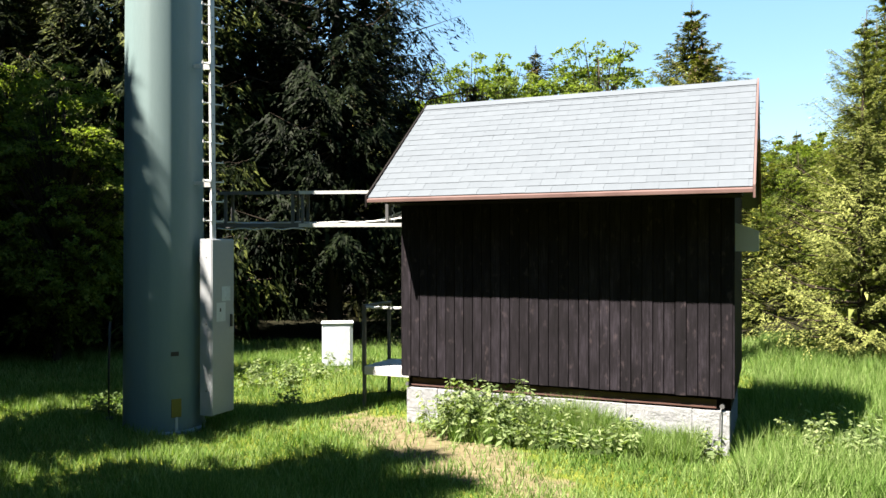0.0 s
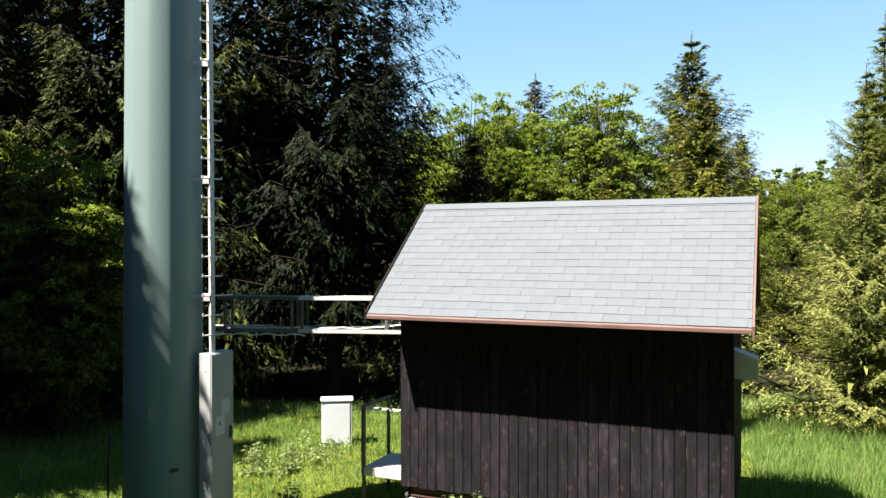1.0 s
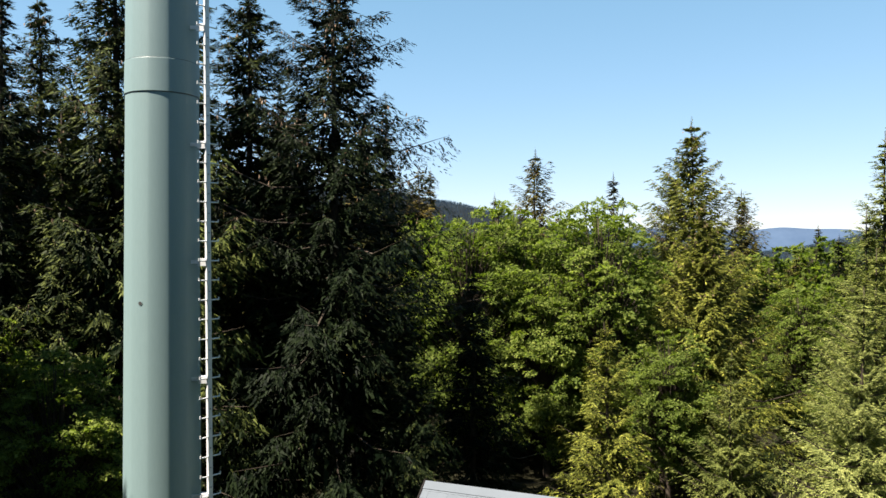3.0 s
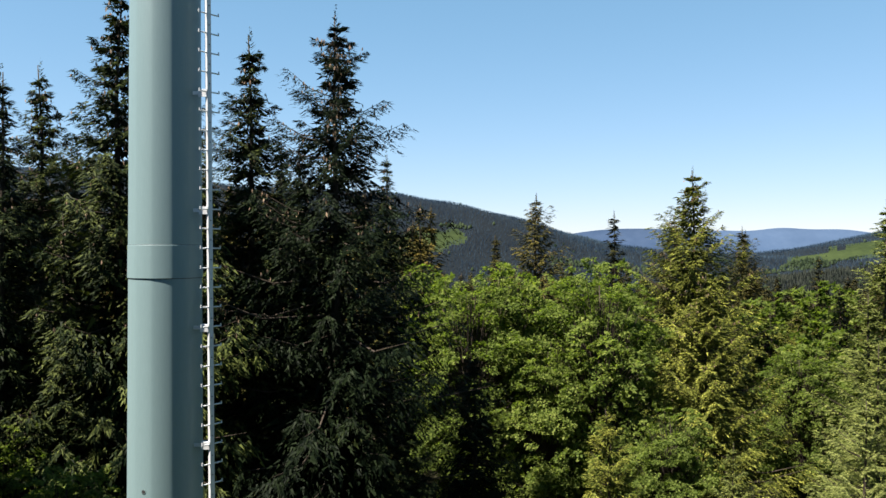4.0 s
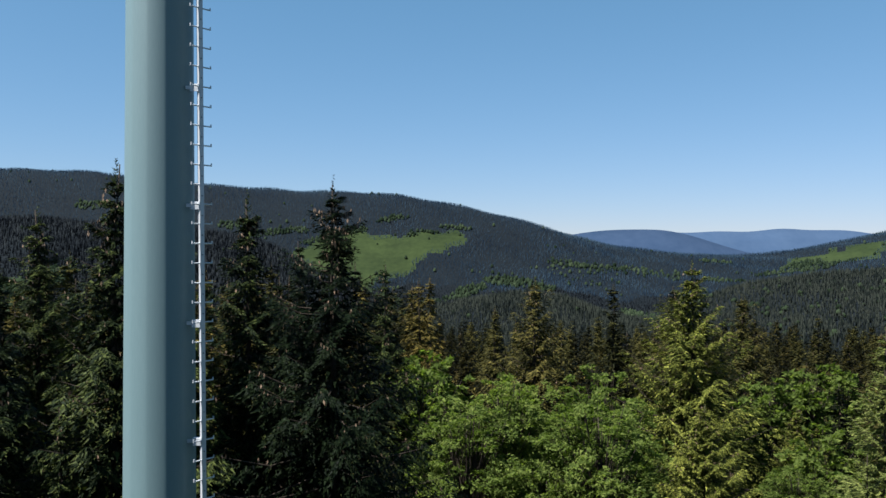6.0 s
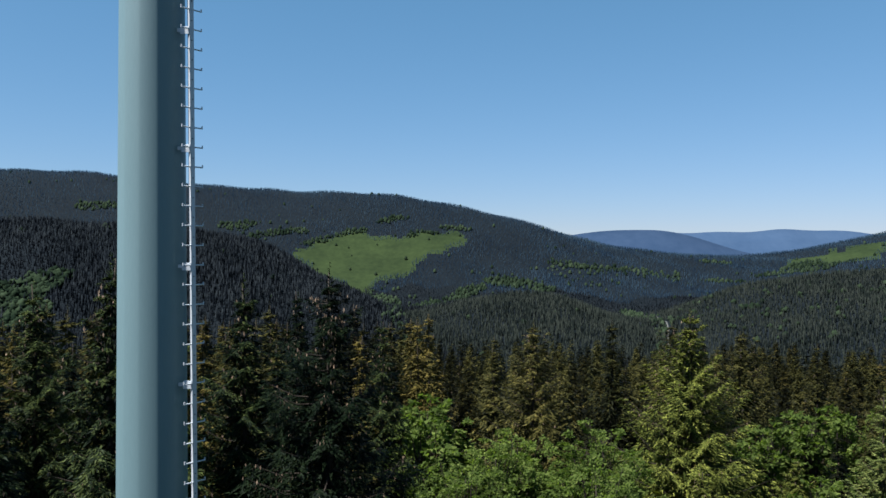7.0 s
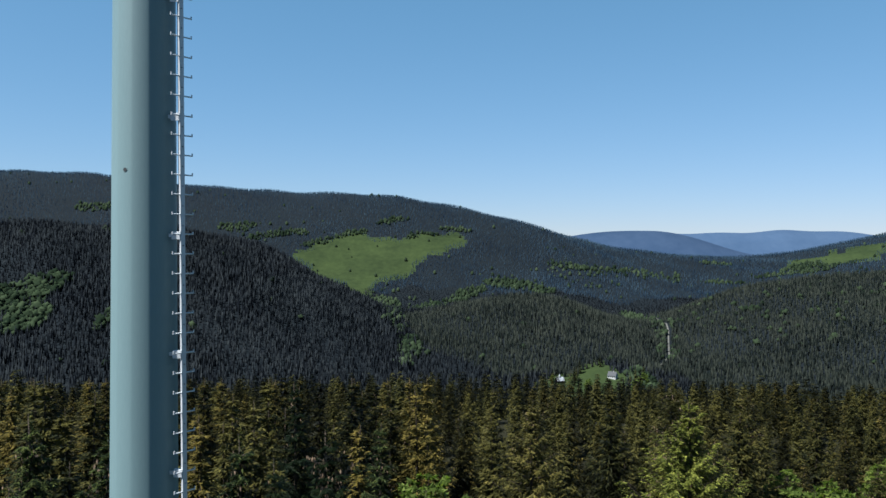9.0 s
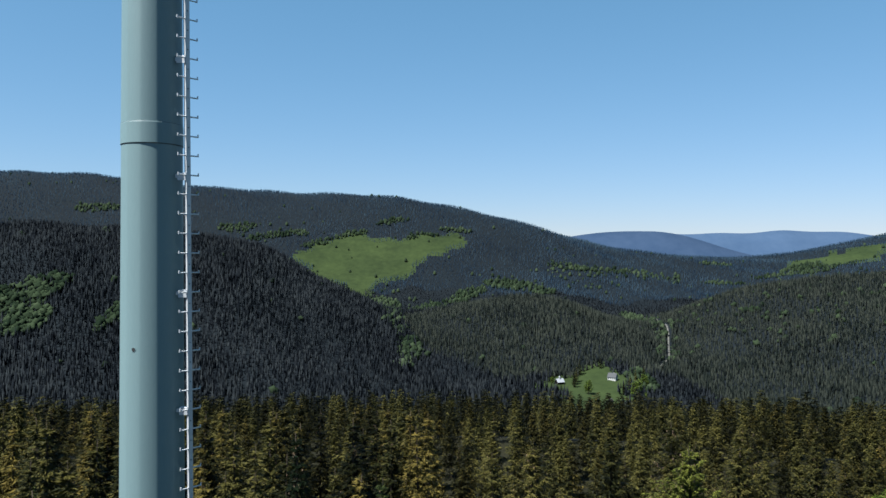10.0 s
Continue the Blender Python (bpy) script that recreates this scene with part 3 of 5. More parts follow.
# ---------------- steel landing with rail beside the hut ----------------
def build_landing():
    ld = thing("landing", HUT, "galvanised steel landing with a handrail beside the hut", "platform")
    x0, x1, y0, y1, z = -1.12, -0.03, 0.93, 1.88, 0.665
    deck = bmesh.new()
    for i in range(9):
        xx = x0 + (x1 - x0) * i / 9
        add_box(deck, (xx, y0 + 0.012, z - 0.03), (xx + (x1 - x0) / 9 - 0.004, y1 - 0.012, z))
    part("deck", deck, M_ZINC, ld)
    for a, b in (((x0, y0, z - 0.13), (x1, y0 + 0.01, z + 0.005)), ((x0, y1 - 0.01, z - 0.13), (x1, y1, z + 0.005))):
        part("edge_plate", box(a, b), M_ZINC, ld)
    part("edge_plate", box((x0 - 0.008, y0, z - 0.13), (x0, y1, z + 0.005)), M_ZINC, ld)
    for xx, yy in ((x0 - 0.03, y0 + 0.04), (x0 - 0.03, y1 - 0.04)):
        part("post", box((xx - 0.025, yy - 0.025, -0.15), (xx + 0.025, yy + 0.025, 1.62), 0.004), M_ZINC_DULL, ld)
    part("leg", box((x1 - 0.08, y1 - 0.08, -0.15), (x1 - 0.03, y1 - 0.03, z - 0.03)), M_ZINC_DULL, ld)
    part("leg", box((x1 - 0.08, y0 + 0.02, -0.15), (x1 - 0.03, y0 + 0.07, z - 0.03)), M_ZINC_DULL, ld)
    part("handrail", box((x0 - 0.06, y0, 1.62), (x0, y1, 1.66), 0.006), M_ZINC_DULL, ld)
    part("handrail", box((x0, y0 + 0.02, 1.60), (x1, y0 + 0.06, 1.64), 0.006), M_ZINC, ld)
    part("stringer", box((x0 - 0.062, y0 + 0.01, z - 0.10), (x0 - 0.054, y0 + 0.09, 1.62)), M_ZINC_DULL, ld)


build_landing()


# ---------------- the mast ----------------
MAST = (-4.07, 11.30)
def mast_r(z):
    return 0.569 - 0.00527 * z


def facet(a):
    """How far the skin of the twelve-sided mast lies inside its round outline, at the angle a."""
    turn = (a - radians(-61.2)) % (math.pi / 6) - math.pi / 12
    flat = math.cos(math.pi / 12) / math.cos(turn)
    return 1.0 + 0.28 * (flat - 1.0)


def lathe(profile, sides=144):
    """A twelve-sided shaft; its arrises a little rounded, sharp between the courses of its profile."""
    bm = bmesh.new()
    angles = [2 * math.pi * k / sides for k in range(sides)]
    rings = [[bm.verts.new((r * facet(t) * math.cos(t), r * facet(t) * math.sin(t), z)) for t in angles] for r, z in profile]
    for a, b in zip(rings, rings[1:]):
        for k in range(sides):
            bm.faces.new((a[k], a[(k + 1) % sides], b[(k + 1) % sides], b[k])).smooth = True
    bm.faces.new(rings[0][::-1])
    bm.faces.new(rings[-1])
    for a in rings:
        for k in range(sides):
            bm.edges.get((a[k], a[(k + 1) % sides])).smooth = False
    return bm


def build_mast():
    mast = thing("mast", pose(MAST[0], MAST[1], 0), "tall tapered grey-green steel mast with a climbing rail", "mast")
    part("lower_section", lathe([(mast_r(0), -0.4), (mast_r(0), 0.0), (mast_r(5.5), 5.5), (mast_r(11.2), 11.2)]), M_PAINT, mast)
    part("middle_section", lathe([(mast_r(10.94) + 0.003, 10.945), (mast_r(10.94) + 0.013, 10.94), (mast_r(11.4) + 0.010, 11.40), (mast_r(11.42) + 0.004, 11.415), (mast_r(19) + 0.002, 19), (mast_r(27.6), 27.6)]), M_PAINT, mast)
    part("upper_section", lathe([(mast_r(27.48) + 0.003, 27.485), (mast_r(27.48) + 0.012, 27.48), (mast_r(27.77) + 0.010, 27.77), (mast_r(27.78) + 0.004, 27.785), (mast_r(30) + 0.002, 30), (mast_r(33), 33)]), M_PAINT, mast)
    # thin weld seams, and thicker black rings for the shade under each sleeve lip
    for z, gap in ((11.41, 0.006), (27.778, 0.006), (10.936, 0.012), (27.476, 0.012)):
        part("seam", lathe([(mast_r(z) + 0.0075, z - gap / 2), (mast_r(z) + 0.0075, z + gap / 2)]), M_BLACK, mast)
    # lifting holes with a raised rim, facing the clearing
    for z in (7.97, 24.57):
        a = math.atan2(-0.967, -0.24)
        r = mast_r(z) * facet(a)
        q = pose(0, 0, z, 0, 0, math.degrees(a))
        part("hole_rim", add_rod(bmesh.new(), q @ Vector((r - 0.03, 0, 0)), q @ Vector((r + 0.004, 0, 0)), 0.036, 16), M_PAINT, mast)
        # no opening is cut: a black disc gives the hole its inner shade
        part("lifting_hole", add_rod(bmesh.new(), q @ Vector((r - 0.03, 0, 0)), q @ Vector((r + 0.0065, 0, 0)), 0.027, 16), M_BLACK, mast)
    # small weld marks
    for z in (9.56, 9.9):
        q = pose(0, 0, z, 0, 0, -52)
        part("weld_mark", add_rod(bmesh.new(), q @ Vector((mast_r(z) * 0.98 - 0.02, 0, 0)), q @ Vector((mast_r(z) * 0.98 + 0.006, 0, 0)), 0.02, 8), M_PAINT, mast)
    # plate, earthing strap and tag near the foot
    def on_skin(deg, z0, z1, half, out):
        bm = bmesh.new()
        q = pose(0, 0, 0, 0, 0, deg)
        r = mast_r((z0 + z1) / 2) * facet(radians(deg))
        return add_box(bm, (r - 0.02, -half, z0), (r + out, half, z1), q, 0.003)
    part("name_plate", on_skin(-56, 1.06, 1.12, 0.055, 0.008), M_BLACK, mast, "small dark name plate")
    part("yellow_tag", on_skin(-54, 0.20, 0.46, 0.07, 0.010), M_YELLOW, mast, "weathered yellow tag")
    part("earth_strap", on_skin(-54, -0.1, 0.20, 0.02, 0.012), M_ZINC, mast)
    part("base_flange", lathe([(0.60, -0.3), (0.60, -0.02), (0.57, 0.01)]), M_PAINT, mast)
    # climbing rail with pegs
    foot, head = Vector((0.785, -0.21, 2.56)), Vector((0.585, -0.16, 25.98))
    def at(z):
        return foot + (head - foot) * ((z - foot.z) / (head.z - foot.z))
    rail_dir = Vector((0.65, 0.76, 0)).normalized()
    out_dir = Vector((0.76, -0.65, 0))
    z_lo, z_hi = 2.70, 32.6
    a, b = at(z_lo), at(z_hi)
    m = Matrix.Translation(a) @ Matrix(((rail_dir.x, out_dir.x, 0, 0), (rail_dir.y, out_dir.y, 0, 0), (0, 0, 1, 0), (0, 0, 0, 1)))
    slope = (b - a) / (z_hi - z_lo)
    bm = bmesh.new()
    outline = [(-0.034, -0.045), (-0.028, -0.045), (-0.028, 0.0), (0.028, 0.0), (0.028, -0.045), (0.034, -0.045), (0.034, 0.006), (-0.034, 0.006)]
    low_ring = [bm.verts.new(m @ Vector((x, y, 0))) for x, y in outline]
    top_ring = [bm.verts.new(m @ Vector((x, y, 0)) + slope * (z_hi - z_lo)) for x, y in outline]
    for i in range(8):
        bm.faces.new((low_ring[i], low_ring[(i + 1) % 8], top_ring[(i + 1) % 8], top_ring[i]))
    bm.faces.new(low_ring[::-1])
    bm.faces.new(top_ring)
    bmesh.ops.recalc_face_normals(bm, faces=bm.faces)
    rail = part("climbing_rail", bm, M_ZINC, mast, "galvanised climbing rail with pegs")
    # one peg with an upturned tip, mirrored for the other side
    bm = bmesh.new()
    add_rod(bm, (0.03, 0, 0), (0.165, 0, 0), 0.0105, 6)
    add_rod(bm, (0.159, 0, -0.008), (0.159, 0, 0.036), 0.0095, 6)
    peg = bpy.data.meshes.new("peg")
    bm.to_mesh(peg)
    bm.free()
    peg.materials.append(M_ZINC)
    bm = bmesh.new()
    add_rod(bm, (0, 0.004, 0), (0, 0.012, 0), 0.009, 6)
    bolt = bpy.data.meshes.new("bolt")
    bm.to_mesh(bolt)
    bm.free()
    bolt.materials.append(M_BLACK)
    z0 = 3.49 + 0.03
    k = 0
    z = z0 - 0.28 * 2
    turn = math.degrees(math.atan2(rail_dir.y, rail_dir.x))
    while z < z_hi - 0.1:
        p = at(z)
        for t in (turn, turn + 180):
            ob = part("peg", peg, None, rail)
            ob.matrix_basis = pose(p.x, p.y, z, 0, 0, t)
        ob = part("bolt", bolt, None, rail)
        ob.matrix_basis = pose(p.x, p.y, z + 0.12, 0, 0, turn - 180)
        if k % 6 == 2:
            # bracket from the skin of the mast to the rail
            zb = z - 0.02
            q = at(zb)
            reach = math.sqrt(max(mast_r(zb) ** 2 - q.y ** 2, 0.0)) - 0.02
            bb = bmesh.new()
            add_box(bb, (q.x - 0.15, q.y - 0.03, zb - 0.055), (q.x - 0.02, q.y - 0.022, zb + 0.055), None, 0.002)
            add_box(bb, (reach, q.y - 0.010, zb - 0.02), (q.x - 0.02, q.y + 0.012, zb + 0.03))
            add_box(bb, (q.x - 0.15, q.y - 0.022, zb + 0.047), (q.x - 0.02, q.y + 0.05, zb + 0.055))
            add_box(bb, (q.x - 0.035, q.y - 0.036, zb - 0.055), (q.x - 0.02, q.y + 0.05, zb + 0.055))
            part("bracket", bb, M_ZINC, rail)
        k += 1
        z += 0.28


build_mast()


# ---------------- cabinet on the mast ----------------
def build_cabinet():
    u, n = Vector((0.379, 0.925, 0)), Vector((0.925, -0.379, 0))
    m = Matrix(((u.x, n.x, 0, -3.267), (u.y, n.y, 0, 10.94), (0, 0, 1, 0.19), (0, 0, 0, 1)))
    cab = thing("cabinet", m, "tall light grey steel feeder cabinet fixed to the mast", "cabinet")
    W, D, H = 0.49, 0.215, 2.515
    part("body", box((0, -D, 0), (W, -0.012, H), 0.006), M_CABINET, cab)
    door = part("door", box((0.004, -0.012, 0.01), (W - 0.004, 0.006, H - 0.012), 0.004), M_CABINET, cab)
    part("handle", box((W - 0.10, 0.004, 1.24), (W - 0.055, 0.03, 1.42), 0.008), M_BLACK, door, "black swing handle")
    for x0, x1, z0, z1, mat in ((0.21, 0.40, 1.62, 1.83, M_STICKER), (0.09, 0.29, 1.33, 1.60, M_WHITE)):
        part("sticker", box((x0, 0.006, z0), (x1, 0.0085, z1)), mat, door)
    for x0, x1, z0, z1 in ((0.235, 0.27, 1.66, 1.80), (0.30, 0.375, 1.775, 1.80), (0.30, 0.375, 1.66, 1.685), (0.345, 0.375, 1.70, 1.77)):
        part("mark", box((x0, 0.0085, z0), (x1, 0.0105, z1)), M_WHITE, door)
    part("mark", box((0.16, 0.0085, 1.47), (0.19, 0.0105, 1.52)), M_BLACK, door)
    for z in (0.35, 1.3, 2.25):
        part("screw", rod((-0.002, -0.10, z), (0.004, -0.10, z), 0.012, 8), M_ZINC_DULL, cab)
    for z in (0.3, 2.2):
        part("standoff", box((0.12, -D - 0.14, z), (0.30, -D, z + 0.06)), M_ZINC_DULL, cab)
    return cab


build_cabinet()


# ---------------- cable bridge from mast to hut ----------------
def build_bridge():
    a, b = Vector((-3.50, 12.25, 0)), Vector((-0.42, 11.88, 0))
    d = (b - a)
    m = pose(a.x, a.y, 2.92, 0, 0, math.degrees(math.atan2(d.y, d.x)))
    L = d.length
    br = thing("cable_bridge", m, "galvanised cable bridge from the mast to the hut", "cable bridge")
    half = 0.17
    cut = 1.30
    for x0, x1, mat in ((0.0, cut, M_ZINC_DULL), (cut + 0.01, L, M_ZINC)):
        for s in (-1, 1):
            part("side_rail", box((x0, s * half - 0.012, -0.02), (x1, s * half + 0.012, 0.035)), mat, br)
        part("cover", box((x0, -half, 0.515), (x1, half, 0.535), 0.004), mat, br)
        part("cover_lip", box((x0, -half - 0.006, 0.485), (x1, -half, 0.535)), mat, br)
    n = 16
    for i in range(n):
        xx = 0.08 + i * (L - 0.16) / (n - 1)
        part("rung", box((xx - 0.012, -half + 0.012, -0.012), (xx + 0.012, half - 0.012, 0.008)), M_ZINC, br)
    for xx in (0.12, 1.20, 1.36, L - 0.42):
        for s in (-1, 1):
            part("upright", box((xx - 0.022, s * (half - 0.03) - 0.018, 0.0), (xx + 0.022, s * (half - 0.03) + 0.018, 0.515)), M_ZINC_DULL, br)
    rng = random.Random(8)
    for i in range(4):
        y = -0.10 + i * 0.06
        pts = [(L * k / 14, y + rng.uniform(-0.03, 0.03), 0.035 + rng.uniform(0, 0.03) + 0.02 * i * max(0, k - 10) / 4 + 0.045 * max(0, k - 11) * (0.6 + 0.2 * i)) for k in range(15)]
        pts[0] = (-0.12, y, 0.05)
        part("cable", tube(pts, 0.013), M_BLACK if i == 1 else M_ZINC, br)
    pts = [(L * 0.46 * k / 12, -half - 0.025, -0.035 - 0.03 * math.sin(k * 0.9) ** 2) for k in range(13)]
    part("cable", tube(pts, 0.011), M_ZINC, br)
    pts = [(L - 0.34 + 0.018 * math.sin(k * 1.3), -0.06 + 0.018 * math.cos(k * 1.3), 0.05 + k * 0.024) for k in range(18)]
    part("coiled_lead", tube(pts, 0.008), M_WHITE, br)


build_bridge()


# ---------------- white meter pillar ----------------
def build_pillar():
    pl = thing("meter_pillar", pose(-2.56, 16.25, -0.02, 0, 0, 8), "white painted concrete meter pillar standing in the grass", "pillar")
    part("body", box((0.02, 0.0, -0.2), (0.66, 0.36, 1.00), 0.012), M_WHITE, pl)
    part("lid", box((0.0, -0.025, 1.00), (0.68, 0.39, 1.035), 0.008), M_WHITE, pl)
    part("door", box((0.07, -0.014, 0.12), (0.61, 0.0, 0.94), 0.004), M_WHITE, pl)


build_pillar()
part_conduit = thing("conduit", pose(-4.86, 11.25, 0), "thin dark conduit post beside the mast", "conduit")
part("pipe", tube([(0, 0, -0.2), (0.0, 0, 0.9), (0.02, 0, 1.5)], 0.018, 8), M_BLACK, part_conduit)
part("base", box((-0.05, -0.05, -0.1), (0.05, 0.05, 0.12), 0.01), M_BLACK, part_conduit)


# ---------------- trees ----------------
def diamonds(base, direction, length, width, rng):
    """Needle sprays or leaves: one four-cornered blade for each base point."""
    n = len(base)
    direction = direction / (np.linalg.norm(direction, axis=1, keepdims=True) + 1e-9)
    side = np.cross(direction, rng.normal(size=(n, 3)))
    side /= np.linalg.norm(side, axis=1, keepdims=True) + 1e-9
    L, W = length[:, None], width[:, None]
    V = np.stack([base, base + direction * L * 0.45 + side * W, base + direction * L, base + direction * L * 0.45 - side * W], 1)
    return V.reshape(-1, 3), np.arange(4 * n).reshape(-1, 4)


def spikes(base, direction, length, width, rng):
    """Narrow needle sprays: one three-cornered blade for each base point."""
    n = len(base)
    direction = direction / (np.linalg.norm(direction, axis=1, keepdims=True) + 1e-9)
    side = np.cross(direction, rng.normal(size=(n, 3)))
    side /= np.linalg.norm(side, axis=1, keepdims=True) + 1e-9
    L, W = length[:, None], width[:, None]
    V = np.stack([base + side * W, base - side * W, base + direction * L], 1)
    return V.reshape(-1, 3), np.arange(3 * n).reshape(-1, 3)


def sprays(base, direction, normal, length, width):
    """Flat needle shoots or leaves: three-cornered blades that face along normal."""
    n = len(base)
    direction = direction / (np.linalg.norm(direction, axis=1, keepdims=True) + 1e-9)
    side = np.cross(direction, normal)
    side /= np.linalg.norm(side, axis=1, keepdims=True) + 1e-9
    L, W = length[:, None], width[:, None]
    V = np.stack([base + side * W, base - side * W, base + direction * L], 1)
    return V.reshape(-1, 3), np.arange(3 * n).reshape(-1, 3)


def spruce_crown(seed, H, R, whorls, per, tufts, size, low=0.05, slim=0.8, droop=0.5, core=500, lead=60, blade=0.15):
    """Sprays of a spruce: whorls of branches, side twigs along each branch, flat shoots along each twig."""
    rng = np.random.default_rng(seed)
    B = whorls * per
    level = 1 - (1 - (np.arange(whorls) + rng.random(whorls) * 0.5) / whorls) ** 1.12
    f = np.clip(np.repeat(level, per) + rng.normal(0, 0.004, B), 0, 0.995)
    az = np.repeat(rng.random(whorls) * 6.283, per) + np.tile(np.arange(per), whorls) * 6.283 / per + rng.normal(0, 0.30, B)
    lobe = 1 + 0.17 * np.sin(az * 2 + seed) + 0.12 * np.sin(az * 3 + f * 9 + seed)
    vigour = np.repeat(0.82 + 0.36 * rng.random(whorls), per)
    r = R * (1 - f) ** slim * (0.55 + 0.55 * rng.random(B)) * vigour * lobe * np.minimum(1, 0.75 + f * 2) + 0.09
    r = np.where(rng.random(B) < np.clip((f - 0.68) * 1.7, 0, 0.5), r * 0.35, r)
    z0 = H * (low + (0.965 - low) * f)
    out = np.stack([np.cos(az), np.sin(az), 0 * az], 1)
    lat = np.stack([-np.sin(az), np.cos(az), 0 * az], 1)
    rise = -droop + f * (droop + (0.42 if droop < 0.45 else 0.12)) + rng.normal(0, 0.07, B)

    def spine(s, i):
        p = out[i] * (s * r[i])[:, None]
        p[:, 2] = z0[i] + r[i] * (rise[i] * s + 0.34 * s ** 2.4)
        return p
    # side twigs, left and right by turns, hanging the more the lower the branch
    K, T = tufts
    i = np.repeat(np.arange(B), K)
    n = len(i)
    step = np.tile(np.arange(K), B)
    s = 0.14 + 0.86 * ((step + 0.5 * rng.random(n)) / K) ** 0.8
    sgn = np.where(step % 2 == 0, -1.0, 1.0)
    tl = (0.46 * r[i] * (1.08 - s) + 0.12 + 0.06 * r[i]) * (0.65 + 0.6 * rng.random(n))
    tdir = out[i] * (0.70 + 0.3 * rng.random(n))[:, None] + lat[i] * (sgn * (0.55 + 0.4 * rng.random(n)))[:, None]
    tdir[:, 2] = 0.12 - (0.25 + 0.95 * rng.random(n)) * (1 - 0.9 * f[i]) * droop * 2.9
    tdir /= np.linalg.norm(tdir, axis=1, keepdims=True)
    root = spine(s, i)
    some = (rng.random(n) < np.clip(r[i] / R * 4.0, 0.40, 1.0))
    i, tl, tdir, root = i[some], tl[some], tdir[some], root[some]
    n = len(i)
    j = np.repeat(np.arange(n), T)
    m = len(j)
    order = np.tile(np.arange(T), n)
    q = (order + rng.random(m)) / T
    p = root[j] + tdir[j] * (q * tl[j])[:, None]
    p[:, 2] -= 0.40 * droop * tl[j] * q ** 2
    p += rng.normal(0, 0.012 + 0.008 * r[i[j]][:, None], (m, 3))
    across = np.cross(tdir[j], np.array([0.0, 0.0, 1.0]))
    d = tdir[j] * 1.0 + across * (np.where(order % 2 == 0, -1, 1) * (0.25 + 0.55 * rng.random(m)))[:, None] + rng.normal(0, 0.16, (m, 3))
    d[:, 2] -= 1.6 * droop * rng.random(m) * (1 - 0.8 * f[i[j]])
    d /= np.linalg.norm(d, axis=1, keepdims=True)
    hang = np.abs(d[:, 2:3])
    face = np.array([0.0, 0.0, 1.0]) * (1.1 - hang) + out[i[j]] * (0.25 + 0.9 * hang) + rng.normal(0, 0.30, (m, 3))
    L = size * (0.6 + 0.7 * rng.random(m)) * (1 - 0.42 * f[i[j]])
    V, F = sprays(p, d, face, L, L * blade * (0.8 + 0.5 * rng.random(m)))
    # dead inner twigs near the trunk close the crown
    c = core
    fc = rng.random(c) ** 0.9 * 0.96
    ac = rng.random(c) * 6.283
    rc = R * (1 - fc) ** slim * 0.50 * rng.random(c)
    pc = np.stack([rc * np.cos(ac), rc * np.sin(ac), H * (low + (0.965 - low) * fc)], 1)
    dc = np.stack([np.cos(ac), np.sin(ac), rng.normal(-0.3, 0.5, c)], 1)
    Lc = (size * 1.2 * (1 - 0.4 * fc) + R * 0.08 * (1 - fc)) * (0.7 + 0.6 * rng.random(c))
    Vc, Fc = spikes(pc, dc, Lc, Lc * 0.16, rng)
    F = np.concatenate([F, Fc + len(V)])
    V = np.concatenate([V, Vc])
    # leading shoot
    k = lead
    up = rng.random(k)
    zz = H * (0.935 + 0.065 * up)
    a2 = rng.random(k) * 6.28
    q = np.stack([0.015 * np.cos(a2), 0.015 * np.sin(a2), zz], 1)
    d2 = np.stack([np.cos(a2), np.sin(a2), 0.8 + 0 * a2], 1)
    V2, F2 = spikes(q, d2, 0.018 * H * (1.15 - up) ** 1.3, np.full(k, 0.0010 * H), rng)
    return np.concatenate([V, V2]), np.concatenate([F, F2 + len(V)]), (spine, B, r)


def cone_mesh(seed, H, R, spine, B, r, count):
    """Ripe cones that hang from the outer twigs of the upper crown."""
    g = np.random.default_rng(seed + 500)
    i = (B * (0.42 + 0.55 * g.random(count))).astype(int)
    p = spine(0.45 + 0.55 * g.random(count), i) + g.normal(0, 0.10, (count, 3))
    d = np.stack([g.normal(0, 0.15, count), g.normal(0, 0.15, count), -np.ones(count)], 1)
    L = 0.13 * (0.8 + 0.5 * g.random(count))
    V1, F1 = diamonds(p, d, L, L * 0.20, g)
    V2, F2 = diamonds(p, d, L, L * 0.20, g)
    return np_mesh("cone_mass", np.concatenate([V1, V2]), np.concatenate([F1, F2 + len(V1)]))


def limb_mesh(starts, ends, r0, r1, mids=None):
    """Three-sided tapering limbs from starts to ends."""
    n = len(starts)
    d = ends - starts
    d = d / (np.linalg.norm(d, axis=1, keepdims=True) + 1e-9)
    s1 = np.cross(d, np.array([0.03, 0.05, 1.0]))
    s1 /= np.linalg.norm(s1, axis=1, keepdims=True) + 1e-9
    s2 = np.cross(d, s1)
    rings = []
    for p, r in ((starts, r0), (ends, r1)):
        for k in range(3):
            a = 2 * np.pi * k / 3
            rings.append(p + (s1 * math.cos(a) + s2 * math.sin(a)) * np.reshape(r, (-1, 1)))
    V = np.stack(rings, 1).reshape(-1, 3)
    b = np.arange(n)[:, None] * 6
    F = np.concatenate([b + np.array([[k, (k + 1) % 3, 3 + (k + 1) % 3, 3 + k]]) for k in range(3)])
    return V, F


